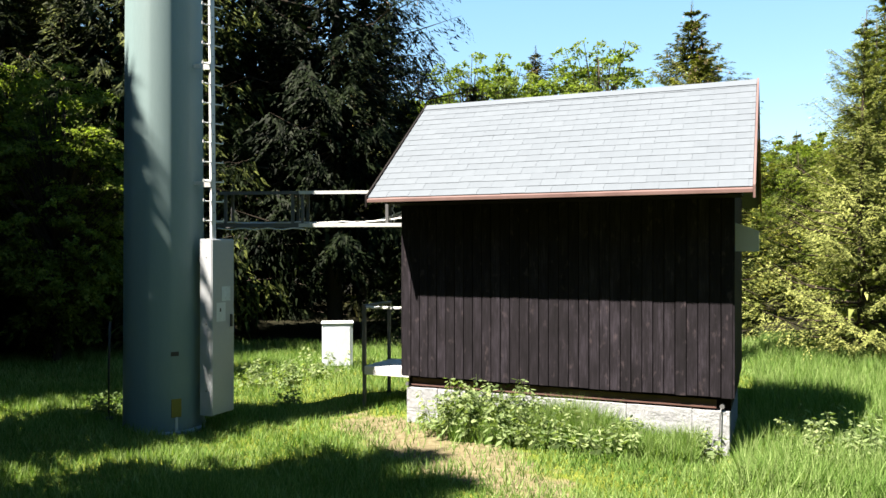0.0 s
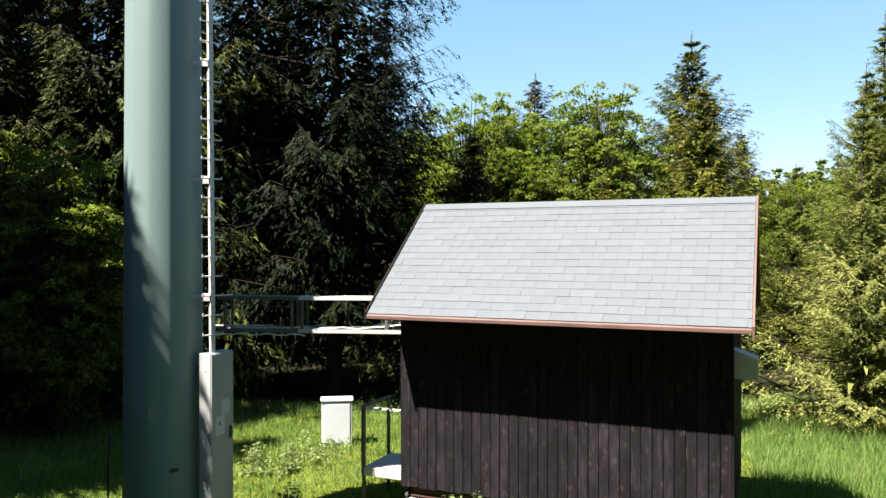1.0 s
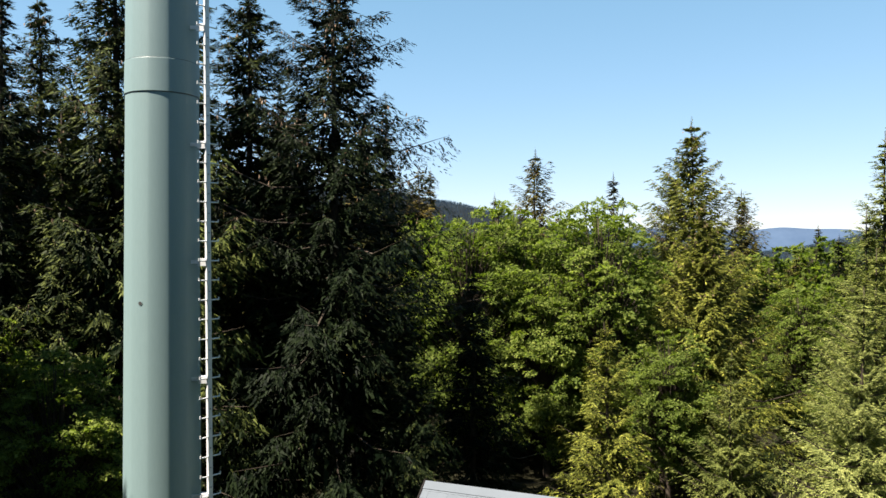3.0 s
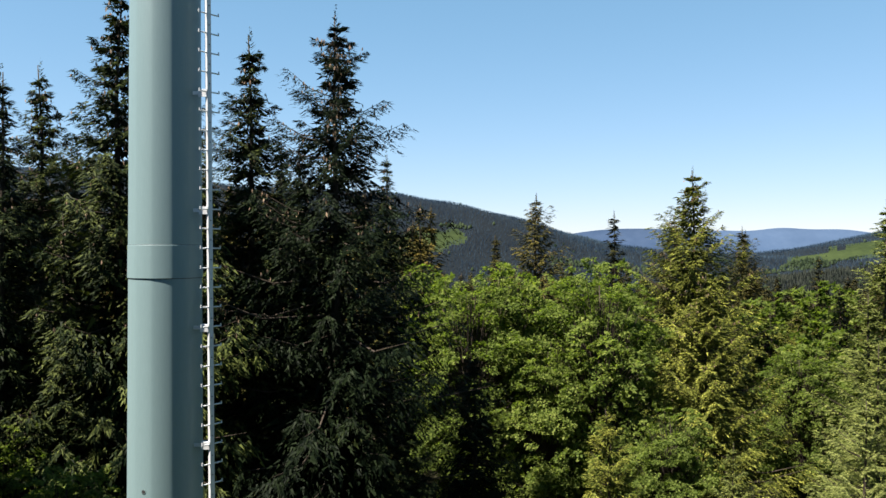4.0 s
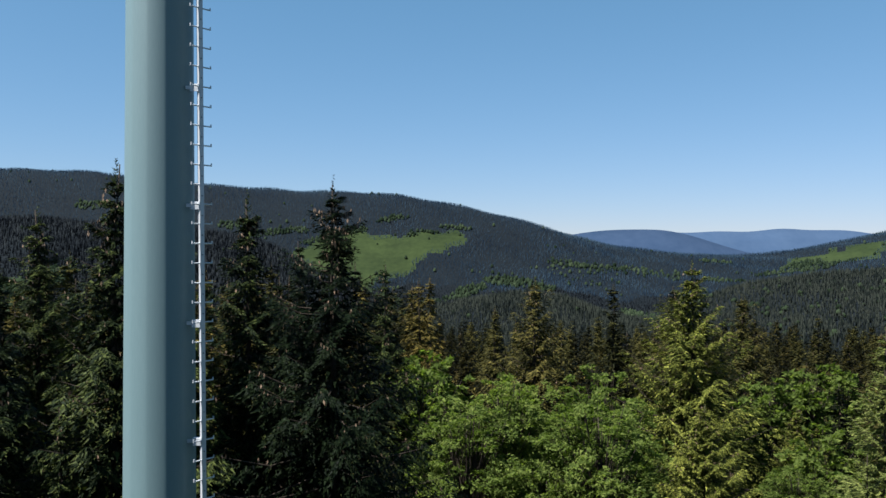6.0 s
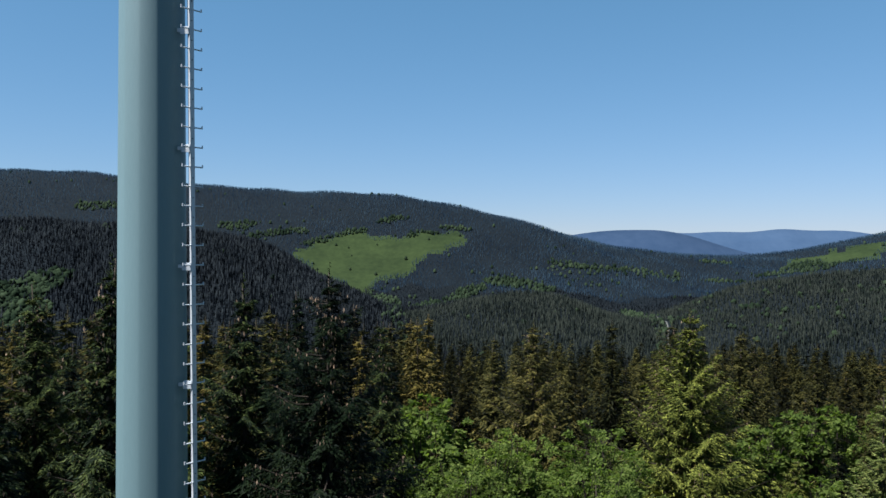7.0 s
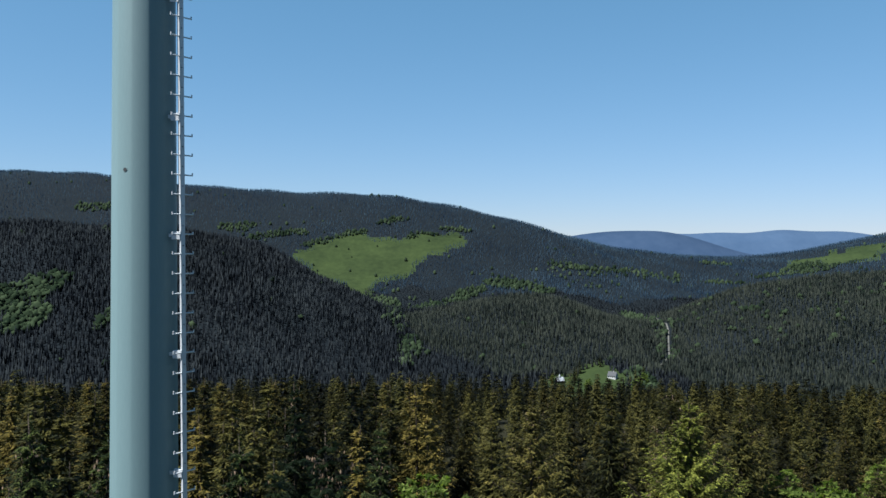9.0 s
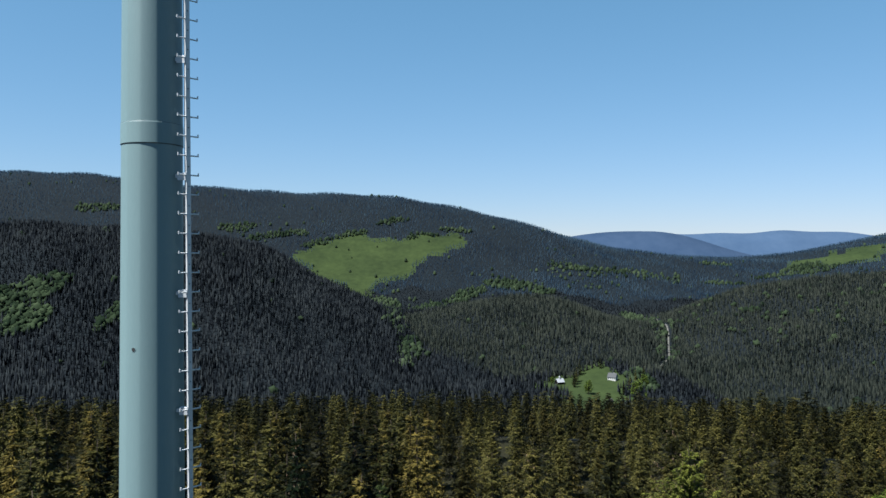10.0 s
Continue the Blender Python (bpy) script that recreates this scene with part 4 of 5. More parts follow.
def trunk_bm(H, r, seed, top=0.97, sides=9):
    bm = bmesh.new()
    rng = random.Random(seed)
    rings = []
    for f in (0, 0.02, 0.1, 0.25, 0.45, 0.65, 0.85, 1.0):
        rr = r * (1 - 0.94 * f) * (1.35 if f == 0 else 1.0)
        ox, oy = rng.uniform(-0.03, 0.03) * f * 3, rng.uniform(-0.03, 0.03) * f * 3
        rings.append([bm.verts.new((ox + rr * math.cos(6.283 * k / sides), oy + rr * math.sin(6.283 * k / sides), H * top * f - (0.4 if f == 0 else 0))) for k in range(sides)])
    for a, b in zip(rings, rings[1:]):
        for k in range(sides):
            bm.faces.new((a[k], a[(k + 1) % sides], b[(k + 1) % sides], b[k])).smooth = True
    bm.faces.new(rings[-1])
    return bm


def make_spruce(seed, H, R, mat, whorls, per, tufts, size, label, low=0.05, slim=0.8, droop=0.5, limbs=True, core=500, blade=0.15, cones=0):
    t = thing("spruce_tree", Matrix(), label, "spruce tree", "spruces round the clearing")
    part("trunk", trunk_bm(H, 0.011 * H + 0.04, seed, 0.985), M_BARK, t)
    V, F, (spine, B, r) = spruce_crown(seed, H, R, whorls, per, tufts, size, low, slim, droop, core, 60, blade)
    if limbs:
        i = np.arange(B)
        a, b, c = spine(np.full(B, 0.02), i), spine(np.full(B, 0.55), i), spine(np.full(B, 0.98), i)
        V1, F1 = limb_mesh(a, b, 0.012 + r * 0.008, 0.008 + r * 0.005)
        V2, F2 = limb_mesh(b, c, 0.008 + r * 0.005, np.full(B, 0.004))
        me = np_mesh("branch_mass", np.concatenate([V1, V2]), np.concatenate([F1, F2 + len(V1)]))
        tagged(part("branch_mass", me, M_BARK, t), kind="stuff")
    part("crown", np_mesh("crown", V, F), mat, t)
    if cones:
        tagged(part("cone_mass", cone_mesh(seed, H, R, spine, B, r, cones), M_CONE, t, "ripe brown hanging cones"), kind="stuff")
    t["height"] = H
    return t


def leaf_cloud(rng, H, R, fans, leaves, size, low=0.1):
    """Leaves of a broad crown, carried in flat arching fans set in uneven boughs, and the fans' roots."""
    boughs = 60
    bu = rng.normal(size=(boughs, 3))
    bu /= np.linalg.norm(bu, axis=1, keepdims=True)
    half = H * (1 - low) / 2
    bc = bu * (0.55 + 0.45 * rng.random((boughs, 1)) ** 0.4) * np.array([R * 0.72, R * 0.72, half * 0.76])
    bc[:, :2] *= 1.15 - 0.35 * (bc[:, 2:3] / half + 1) / 1.4
    c = bc[rng.integers(0, boughs, fans)] + rng.normal(0, 1, (fans, 3)) * np.array([R * 0.17, R * 0.17, half * 0.09])
    over = np.linalg.norm(c / np.array([R, R, half]), axis=1, keepdims=True)
    c *= np.minimum(1.0, 0.84 / over)
    out = c / np.array([R, R, half])
    out /= np.linalg.norm(out, axis=1, keepdims=True) + 1e-9
    c[:, 2] += H * (1 + low) / 2 - H * 0.05
    axis = out * np.array([1.0, 1.0, 0.22]) + rng.normal(0, 0.35, (fans, 3))
    axis /= np.linalg.norm(axis, axis=1, keepdims=True)
    up = np.array([0.0, 0.0, 1.0]) + 0.45 * out + rng.normal(0, 0.28, (fans, 3))
    side = np.cross(axis, up)
    side /= np.linalg.norm(side, axis=1, keepdims=True)
    up = np.cross(side, axis)
    reach = R * (0.15 + 0.11 * rng.random(fans))
    # side twigs of a fan, and the leaves along them
    i = np.repeat(np.arange(fans), leaves)
    n = len(i)
    u = rng.random(n) ** 0.8
    twig = np.round(u * 6) / 6
    sgn = np.where(rng.random(n) < 0.5, -1.0, 1.0)
    w = rng.random(n) ** 0.8 * (0.62 - 0.42 * twig)
    fwd = twig + 0.55 * w
    p = c[i] + axis[i] * (reach[i] * (fwd - 0.2))[:, None] + side[i] * (sgn * reach[i] * w)[:, None]
    p[:, 2] -= reach[i] * (0.30 * fwd ** 2 + 0.35 * w ** 2)
    p += rng.normal(0, 0.035, (n, 3))
    d = axis[i] * 0.7 + side[i] * (sgn * 0.6)[:, None] + rng.normal(0, 0.40, (n, 3)) - np.array([0, 0, 0.28])
    face = up[i] * 0.8 + out[i] * 0.3 + rng.normal(0, 0.50, (n, 3))
    L = size * (0.6 + 0.8 * rng.random(n))
    V, F = sprays(p, d, face, L, L * 0.36)
    return V, F, c


def make_broadleaf(seed, H, R, blobs, leaves, size, label, mat=None, low=0.06):
    rng = np.random.default_rng(seed)
    t = thing("broadleaf_tree", Matrix(), label, "broadleaf tree", "young beeches behind the hut")
    V, F, c = leaf_cloud(rng, H, R, blobs, leaves, size, low)
    part("trunk", trunk_bm(H, 0.012 * H + 0.03, seed, 0.8), M_BARK, t)
    fork = np.stack([0 * c[:, 0], 0 * c[:, 0], np.minimum(c[:, 2] * 0.62, H * 0.75)], 1)
    V1, F1 = limb_mesh(fork, c, 0.012 + 0.003 * H * rng.random(len(c)), np.full(len(c), 0.01))
    tagged(part("branch_mass", np_mesh("branch_mass", V1, F1), M_BARK, t), kind="stuff")
    part("crown", np_mesh("crown", V, F), mat or M_LEAF, t)
    t["height"] = H * 0.90
    return t


DARK = "tall dark Norway spruce with drooping branches at the clearing's edge"
BROWN = "tall Norway spruce with brown cones in its top"
FRESH = "sunlit young spruce with fresh yellow-green shoots"
BEECH = "young broadleaf tree with fresh green leaves"
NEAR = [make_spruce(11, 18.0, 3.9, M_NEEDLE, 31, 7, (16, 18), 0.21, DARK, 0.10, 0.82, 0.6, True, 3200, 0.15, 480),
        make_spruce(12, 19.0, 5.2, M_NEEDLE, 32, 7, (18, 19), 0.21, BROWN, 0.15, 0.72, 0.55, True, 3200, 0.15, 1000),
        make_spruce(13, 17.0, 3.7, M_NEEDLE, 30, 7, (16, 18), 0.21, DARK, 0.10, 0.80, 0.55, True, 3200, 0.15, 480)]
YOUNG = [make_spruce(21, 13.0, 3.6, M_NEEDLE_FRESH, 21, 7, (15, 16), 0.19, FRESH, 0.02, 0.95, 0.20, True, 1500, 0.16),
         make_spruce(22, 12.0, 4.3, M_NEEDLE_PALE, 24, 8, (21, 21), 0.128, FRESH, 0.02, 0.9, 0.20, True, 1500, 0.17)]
BROAD = make_spruce(23, 15.0, 6.2, M_NEEDLE_MIXED, 27, 8, (18, 19), 0.25, "broad spruce with fresh shoots and brown cones", 0.03, 0.85, 0.30, True, 2600, 0.15, 700)
BROAD_FAR = make_spruce(24, 15.0, 4.5, M_NEEDLE_CONED, 30, 6, (10, 8), 0.36, "broad spruce with fresh shoots and brown cones", 0.04, 0.76, 0.4, True, 900, 0.15, 200)
SMALL = make_spruce(16, 8.0, 2.6, M_NEEDLE_MIXED, 19, 6, (14, 13), 0.17, "small grey-green spruce behind the hut", 0.02, 0.9, 0.25, True, 900, 0.15)
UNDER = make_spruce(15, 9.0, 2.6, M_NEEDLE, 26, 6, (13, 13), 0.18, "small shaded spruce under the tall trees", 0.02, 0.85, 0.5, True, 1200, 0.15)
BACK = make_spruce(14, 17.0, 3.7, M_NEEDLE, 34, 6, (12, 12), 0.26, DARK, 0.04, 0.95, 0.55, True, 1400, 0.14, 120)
MID = [make_spruce(31, 15.0, 2.9, M_NEEDLE_BROWN, 27, 5, (7, 4), 0.52, BROWN, 0.06, 0.9, 0.4, False, 260, 0.17, 90),
       make_spruce(32, 15.0, 2.6, M_NEEDLE_OLIVE, 27, 5, (7, 4), 0.52, DARK, 0.06, 0.95, 0.4, False, 260, 0.17),
       make_spruce(33, 15.0, 3.1, M_NEEDLE_OLIVE, 27, 5, (7, 4), 0.52, BROWN, 0.05, 0.9, 0.35, False, 260, 0.17, 90)]
LEAFY = [make_broadleaf(41, 11.5, 2.9, 620, 66, 0.115, BEECH), make_broadleaf(42, 11.0, 2.6, 580, 66, 0.115, BEECH)]
LEAFY_FAR = [make_broadleaf(43, 9.0, 2.5, 240, 28, 0.23, BEECH), make_broadleaf(44, 9.0, 2.7, 250, 28, 0.23, BEECH)]
placed = set()


def plant(template, x, y, H, spin=None):
    s = H / template["height"]
    m = pose(x, y, land1(x, y) - 0.05, 0, 0, spin if spin is not None else (x * 97 + y * 61) % 360) @ Matrix.Scale(s, 4)
    if template not in placed:
        placed.add(template)
        template.matrix_basis = m
        return template
    ob = template.copy()
    scene.collection.objects.link(ob)
    ob.matrix_basis = m
    for c in template.children:
        cc = c.copy()
        scene.collection.objects.link(cc)
        cc.parent = ob
    return ob


# trees that stand out by their tops, some added for shade: template, x, y, height
for t, x, y, h in [
        (NEAR[2], -5.9, 23.6, 18.2), (NEAR[1], -3.15, 22.6, 18.5), (NEAR[0], -13.9, 26.7, 18.0), (NEAR[0], -8.8, 21.0, 19.0),
        # spruces at (-11.3, 16.2) and (-13.4, 17.6): out of view, added for shade
        (NEAR[2], -14.0, 23.6, 17.1), (BACK, -7.2, 39.0, 17.0), (BACK, -2.6, 35.0, 15.9), (BACK, -11.6, 20.3, 16.3), (BACK, -9.8, 20.0, 12.5), (NEAR[2], -11.3, 16.2, 13.0), (BACK, -13.4, 17.6, 8.0), (LEAFY[0], -8.6, 17.2, 7.0), (LEAFY[1], -10.9, 18.8, 7.6),
        (BACK, -9.5, 27.5, 16.0), (BACK, -6.2, 29.5, 15.5),
        # spruce at (-7.5, 21.4): added behind the mast to shade the wood
        (UNDER, -1.0, 21.8, 7.0), (NEAR[0], -7.5, 21.4, 18.0), (BROAD, 13.2, 41.0, 15.8), (BROAD, 10.0, 29.5, 10.6), (SMALL, 5.0, 23.6, 6.6), (YOUNG[0], 13.2, 24.0, 10.2), (YOUNG[1], 9.7, 17.9, 8.0),
        (YOUNG[0], 17.2, 30.0, 13.6), (YOUNG[0], 8.2, 22.0, 6.0), (YOUNG[0], 11.8, 21.0, 9.0), (YOUNG[0], 12.9, 17.6, 7.0),
        (BROAD_FAR, 5.5, 46.0, 14.8), (BROAD_FAR, 16.4, 55.0, 13.9), (MID[1], 21.6, 56.0, 13.1), (MID[2], 4.6, 68.0, 11.4), (BROAD_FAR, 23.0, 59.0, 13.0), (BROAD, 17.6, 38.5, 8.6), (MID[1], 11.9, 54.0, 14.2),
        # small spruce at (1.0, 25.0): added to darken the shaded gap
        (MID[2], 32.0, 66.0, 11.0), (MID[1], 3.5, 52.0, 12.5), (MID[2], 20.5, 40.0, 9.6), (BROAD_FAR, 25.5, 45.0, 11.0), (UNDER, 1.0, 25.0, 8.2),
        (LEAFY[0], 1.0, 31.2, 10.9), (LEAFY[1], 2.4, 33.6, 11.4), (LEAFY[0], 6.1, 30.0, 11.2), (LEAFY[1], 4.0, 29.8, 8.4), (LEAFY[1], 7.6, 26.0, 6.5),
        (LEAFY[0], 3.6, 36.0, 11.0), (LEAFY[1], 7.4, 35.0, 11.6), (LEAFY[0], 15.2, 33.0, 7.6), (LEAFY_FAR[1], 17.0, 36.0, 7.4),
        (LEAFY_FAR[0], 18.5, 38.0, 8.0), (LEAFY_FAR[1], -1.0, 41.0, 10.5), (LEAFY[1], 20.0, 31.5, 8.4),
        (LEAFY_FAR[0], -0.8, 45.5, 10.6), (LEAFY_FAR[0], 22.0, 46.0, 9.6), (LEAFY_FAR[1], 24.6, 47.5, 9.2), (LEAFY_FAR[0], 19.0, 45.0, 9.0)]:
    plant(t, x, y, h)
# unseen trees behind and left of the rising camera, placed to shade the clearing
SHADE = make_spruce(35, 17.0, 3.9, M_NEEDLE, 30, 6, (8, 4), 0.55, DARK, 0.04, 0.85, 0.5, False, 1500, 0.20)
# the ones behind the camera are added to hold sky light back
for x, y, h in [(-7.8, 4.8, 15.2), (-9.6, 7.8, 15.2), (-12.2, 11.3, 16.9), (-7.4, 3.8, 15.0), (-12.3, 13.0, 14.0), (-11.9, 15.0, 15.5),
                (-13.6, 14.6, 13.0), (-18.0, 13.0, 16.0), (-18.0, 18.5, 17.0), (-15.2, 17.6, 16.5), (-16.9, 20.6, 17.0), (-17.5, 22.5, 16.5),
                (-19.5, 28.0, 17.0), (-22.0, 22.0, 17.0), (-13.0, 1.0, 17.0), (-9.0, -3.0, 15.0), (-6.2, -2.2, 13.5), (-3.2, -5.6, 14.5),
                (0.8, -6.6, 15.0), (4.6, -5.4, 14.0), (8.6, -3.6, 14.5), (11.5, 0.2, 14.0), (-5.5, -7.5, 16.0), (6.0, -12.0, 17.0),
                (15.0, -8.0, 16.0), (-15.0, -5.0, 17.0), (18.5, 6.0, 15.0)]:
    plant(SHADE, x, y, h)

def scatter_mesh(V, F, X, Y, Z, S, A):
    """Copies of one small mesh, joined: places, sizes and turns."""
    n, k = len(X), len(V)
    ca, sa = np.cos(A)[:, None], np.sin(A)[:, None]
    vx, vy, vz = V[None, :, 0], V[None, :, 1], V[None, :, 2]
    s = S[:, None]
    P = np.stack([X[:, None] + s * (vx * ca - vy * sa), Y[:, None] + s * (vx * sa + vy * ca), Z[:, None] + s * vz], -1)
    FF = (F[None] + (np.arange(n) * k)[:, None, None]).reshape(-1, F.shape[1])
    return P.reshape(-1, 3), FF


# unseen wood behind and beside the camera, added to block low sky light
def build_back_wood():
    g = np.random.default_rng(16)
    V, F, _ = spruce_crown(54, 15.0, 3.4, 16, 5, (3, 2), 1.3, 0.04, 0.85, 0.4, 140, 4)
    X, Y = [], []
    while len(X) < 150:
        a, r = g.random() * 2 * np.pi, 21 + 26 * g.random()
        x, y = r * np.cos(a), 8 + r * np.sin(a)
        if y > 12 and abs(x) < 0.62 * y + 5:
            continue
        if X and np.min((np.array(X) - x) ** 2 + (np.array(Y) - y) ** 2) < 8:
            continue
        X.append(x)
        Y.append(y)
    X, Y = np.array(X), np.array(Y)
    VV, FF = scatter_mesh(V / 15.0, F, X, Y, land(X, Y), 13 + 5 * g.random(len(X)), g.random(len(X)) * 6.28)
    me = np_mesh("surrounding_forest", VV, FF)
    me.materials.append(M_NEEDLE)
    tagged(new("surrounding_forest", me), "unseen dark spruce forest round the clearing, added against low sky light", "forest", kind="stuff")


build_back_wood()

# the stand behind them
rng = np.random.default_rng(5)
taken = [(o.matrix_basis.translation.x, o.matrix_basis.translation.y) for o in bpy.data.objects if o.parent is None and o.name.startswith(("spruce", "broadleaf"))]
count = 0
for _ in range(4000):
    y = 30 + 38 * rng.random()
    x = (rng.random() * 2 - 1) * (0.66 * y + 4)
    gap = 3.0 if x < 0 else 3.5
    if min((x - a) ** 2 + (y - b) ** 2 for a, b in taken) < gap * gap:
        continue
    taken.append((x, y))
    k = rng.random()
    if 0.25 < x / y < 0.41 and y < 44:
        continue
    if (x / y > -0.1 and y < 50 and k < 0.45) or (x / y > 0.42 and y < 66 and k < 0.6):
        plant(LEAFY_FAR[int(rng.random() * 2)], x, y, 5.5 + 2.6 * rng.random() + (0.8 if y > 50 else 0))
    else:
        top = 7.2 + 2.2 * rng.random() + (1.2 if y > 46 else 0) if x > 0 else min(13.5 + 3 * rng.random(), 24.0 - 0.172 * y)
        plant(MID[int(rng.random() * 2.4)], x, y, top)
    count += 1
    if count > 125:
        break


# belt of forest on the brow of the knoll, too many to count
def build_belt():
    g = np.random.default_rng(6)
    pts, grid = [], {}
    while len(pts) < 1040:
        y = 60 + 132 * g.random() ** 0.72
        x = (g.random() * 2 - 1) * (0.62 * y + 3)
        kx, ky = int(x // 3.6), int(y // 3.6)
        if any((x - u) ** 2 + (y - v) ** 2 < 12.2 for a in (-1, 0, 1) for b in (-1, 0, 1) for u, v in grid.get((kx + a, ky + b), ())):
            continue
        grid.setdefault((kx, ky), []).append((x, y))
        pts.append((x, y))
    P = np.array(pts)
    kind = g.random(len(P))
    near = P[:, 1] < 102
    for sel, mat, seed, R, shape in ((near & (kind < 0.5), M_NEEDLE_BROWN, 51, 0.205, (24, 6, (6, 3), 0.66)), (near & (kind >= 0.5), M_NEEDLE_OLIVE, 52, 0.19, (24, 6, (6, 3), 0.66)),
                                     (~near & (kind < 0.55), M_NEEDLE_BROWN, 53, 0.185, (18, 5, (3, 2), 1.15)), (~near & (kind >= 0.55), M_NEEDLE_OLIVE, 54, 0.17, (18, 5, (3, 2), 1.15))):
        V, F, _ = spruce_crown(seed, 15.0, R * 15, shape[0], shape[1], shape[2], shape[3], 0.16, 0.8, 0.35, 330 if shape[0] > 20 else 90, 6, 0.19)
        V = V / 15.0
        X, Y = P[sel, 0], P[sel, 1]
        n = len(X)
        crest = 25.0 - 0.180 * Y
        crest = np.where(X > 0, np.minimum(crest, 9.8 - 0.02 * (Y - 60)), crest)
        tall = np.clip(crest - land(X, Y) - 6.0 * g.random(n) ** 1.3 + 1.2 * (g.random(n) < 0.06), 7.0, 20.0)
        VV, FF = scatter_mesh(V, F, X, Y, land(X, Y), tall, g.random(n) * 6.28)
        me = np_mesh("forest_belt", VV, FF)
        me.materials.append(mat)
        tagged(new("forest_belt", me), "dense spruce forest on the brow of the knoll", "forest", kind="stuff")


build_belt()


# woods on the valley sides: small two-tiered spruces, and patches of paler broadleaf trees
def build_far_woods():
    g = np.random.default_rng(7)
    X, Y = [], []
    for y0, y1, s in ((190, 900, 15.0), (900, 1800, 6.6), (1800, 2600, 8.0), (2600, 3350, 9.6)):
        ny = int((y1 - y0) / s)
        for yy in np.linspace(y0, y1, ny, endpoint=False):
            half = 0.63 * yy + 20
            xx = np.arange(-half, half, s)
            X.append(xx + (g.random(len(xx)) - 0.5) * s * 0.95)
            Y.append(np.full(len(xx), yy) + (g.random(len(xx)) - 0.5) * s * 0.95)
    X, Y = np.concatenate(X), np.concatenate(Y)
    keep = ~in_clearing(X, Y) | ((g.random(len(X)) < 0.014) & (Y > 1700))
    for (ax, ay), (bx, by) in zip(ROAD, ROAD[1:]):
        dx, dy = bx - ax, by - ay
        t = np.clip(((X - ax) * dx + (Y - ay) * dy) / (dx * dx + dy * dy), 0, 1)
        keep &= np.hypot(X - ax - t * dx, Y - ay - t * dy) > 5.5
    X, Y = X[keep], Y[keep]
    patchy = np.sin(X / 83 + 2.0) * np.sin(Y / 119 + X / 300) + 0.5 * np.sin(X / 37 + Y / 29)
    grove = np.zeros(len(X), dtype=bool)
    for cx, cy, a, b, lean in ((-680, 1272, 62, 62, 0.35), (-640, 1190, 38, 46, 0.2), (-515, 1200, 24, 60, 0.5), (-714, 2762, 70, 30, 0), (-600, 2705, 75, 34, 0.2), (-515, 2748, 45, 26, 0),
                               (-440, 2690, 60, 22, 0.6), (-320, 2768, 70, 26, 0.6), (-196, 2861, 70, 22, 0.5), (-70, 2770, 60, 18, 0.3), (54, 2836, 60, 16, 0),
                               (-165, 2310, 45, 50, 0), (-40, 2300, 60, 40, 0.5), (60, 2400, 70, 40, 0.6), (212, 2490, 90, 34, 0), (316, 2453, 40, 26, 0), (-58, 1485, 20, 46, 0),
                               (460, 2680, 80, 20, 0), (603, 2710, 60, 16, 0), (1400, 2830, 150, 90, 0), (1059, 2982, 60, 24, 0), (-1248, 2829, 90, 26, 0),
                               (350, 1370, 24, 60, 0), (545, 2200, 34, 70, 0), (1000, 2720, 90, 20, 0), (1180, 2760, 70, 20, 0)):
        dx = X - cx
        grove |= (dx / a) ** 2 + ((Y - cy - lean * dx) / b) ** 2 + 0.45 * patchy < 1
    leafy = grove & (g.random(len(X)) < 0.85)
    # single pale crowns strewn along the middle slopes
    for cx, cy, a, b in ((330, 2560, 260, 70), (-560, 2800, 200, 60), (900, 2720, 350, 45), (620, 1900, 60, 170), (-250, 2420, 120, 60), (60, 2330, 200, 60), (1300, 2700, 300, 120), (900, 1700, 300, 200)):
        leafy |= (((X - cx) / a) ** 2 + ((Y - cy) / b) ** 2 < 1) & (g.random(len(X)) < 0.03)
    # pale trees along the stream and the road
    for line in (((-229, 2340), (-100, 1638), (-67, 1474), (-68, 1352)), ((539, 2263), (578, 2133), (522, 1826), (474, 1639), (447, 1535)), ((382, 2668), (540, 2678), (686, 2712), (835, 2746))):
        for (ax, ay), (bx, by) in zip(line, line[1:]):
            dx, dy = bx - ax, by - ay
            t = np.clip(((X - ax) * dx + (Y - ay) * dy) / (dx * dx + dy * dy), 0, 1)
            away = np.hypot(X - ax - t * dx, (Y - ay - t * dy) * 0.5)
            leafy |= g.random(len(X)) < 0.38 * np.exp(-(away / (7 + 0.005 * Y)) ** 2)
    leafy |= (g.random(len(X)) < 0.004) | in_clearing(X, Y)
    # spruce: two open three-sided tiers, one on the farthest slopes
    V2 = np.array([[0.125, 0, .06], [-0.062, .108, .06], [-0.062, -.108, .06], [0, 0, .74], [-.078, 0, .42], [.039, -.068, .42], [.039, .068, .42], [0, 0, 1.0]])
    F2 = np.array([[0, 1, 3], [1, 2, 3], [2, 0, 3], [4, 5, 7], [5, 6, 7], [6, 4, 7]])
    V1 = np.array([[0.115, 0, .05], [-0.058, .10, .05], [-0.058, -.10, .05], [0, 0, 1.0]])
    F1 = np.array([[0, 1, 3], [1, 2, 3], [2, 0, 3]])
    x, y = X[~leafy], Y[~leafy]
    stand = 0.5 + 0.5 * np.sin(x / 61 + 1.7 * np.sin(y / 95)) * np.sin(y / 83 + x / 140)
    high, turn = 9 + 7 * stand + 7 * g.random(len(x)) ** 1.3, g.random(len(x)) * 6.28
    high = high * np.clip(1.0 - (y - 1900) / 1600, 0.62, 1.0)
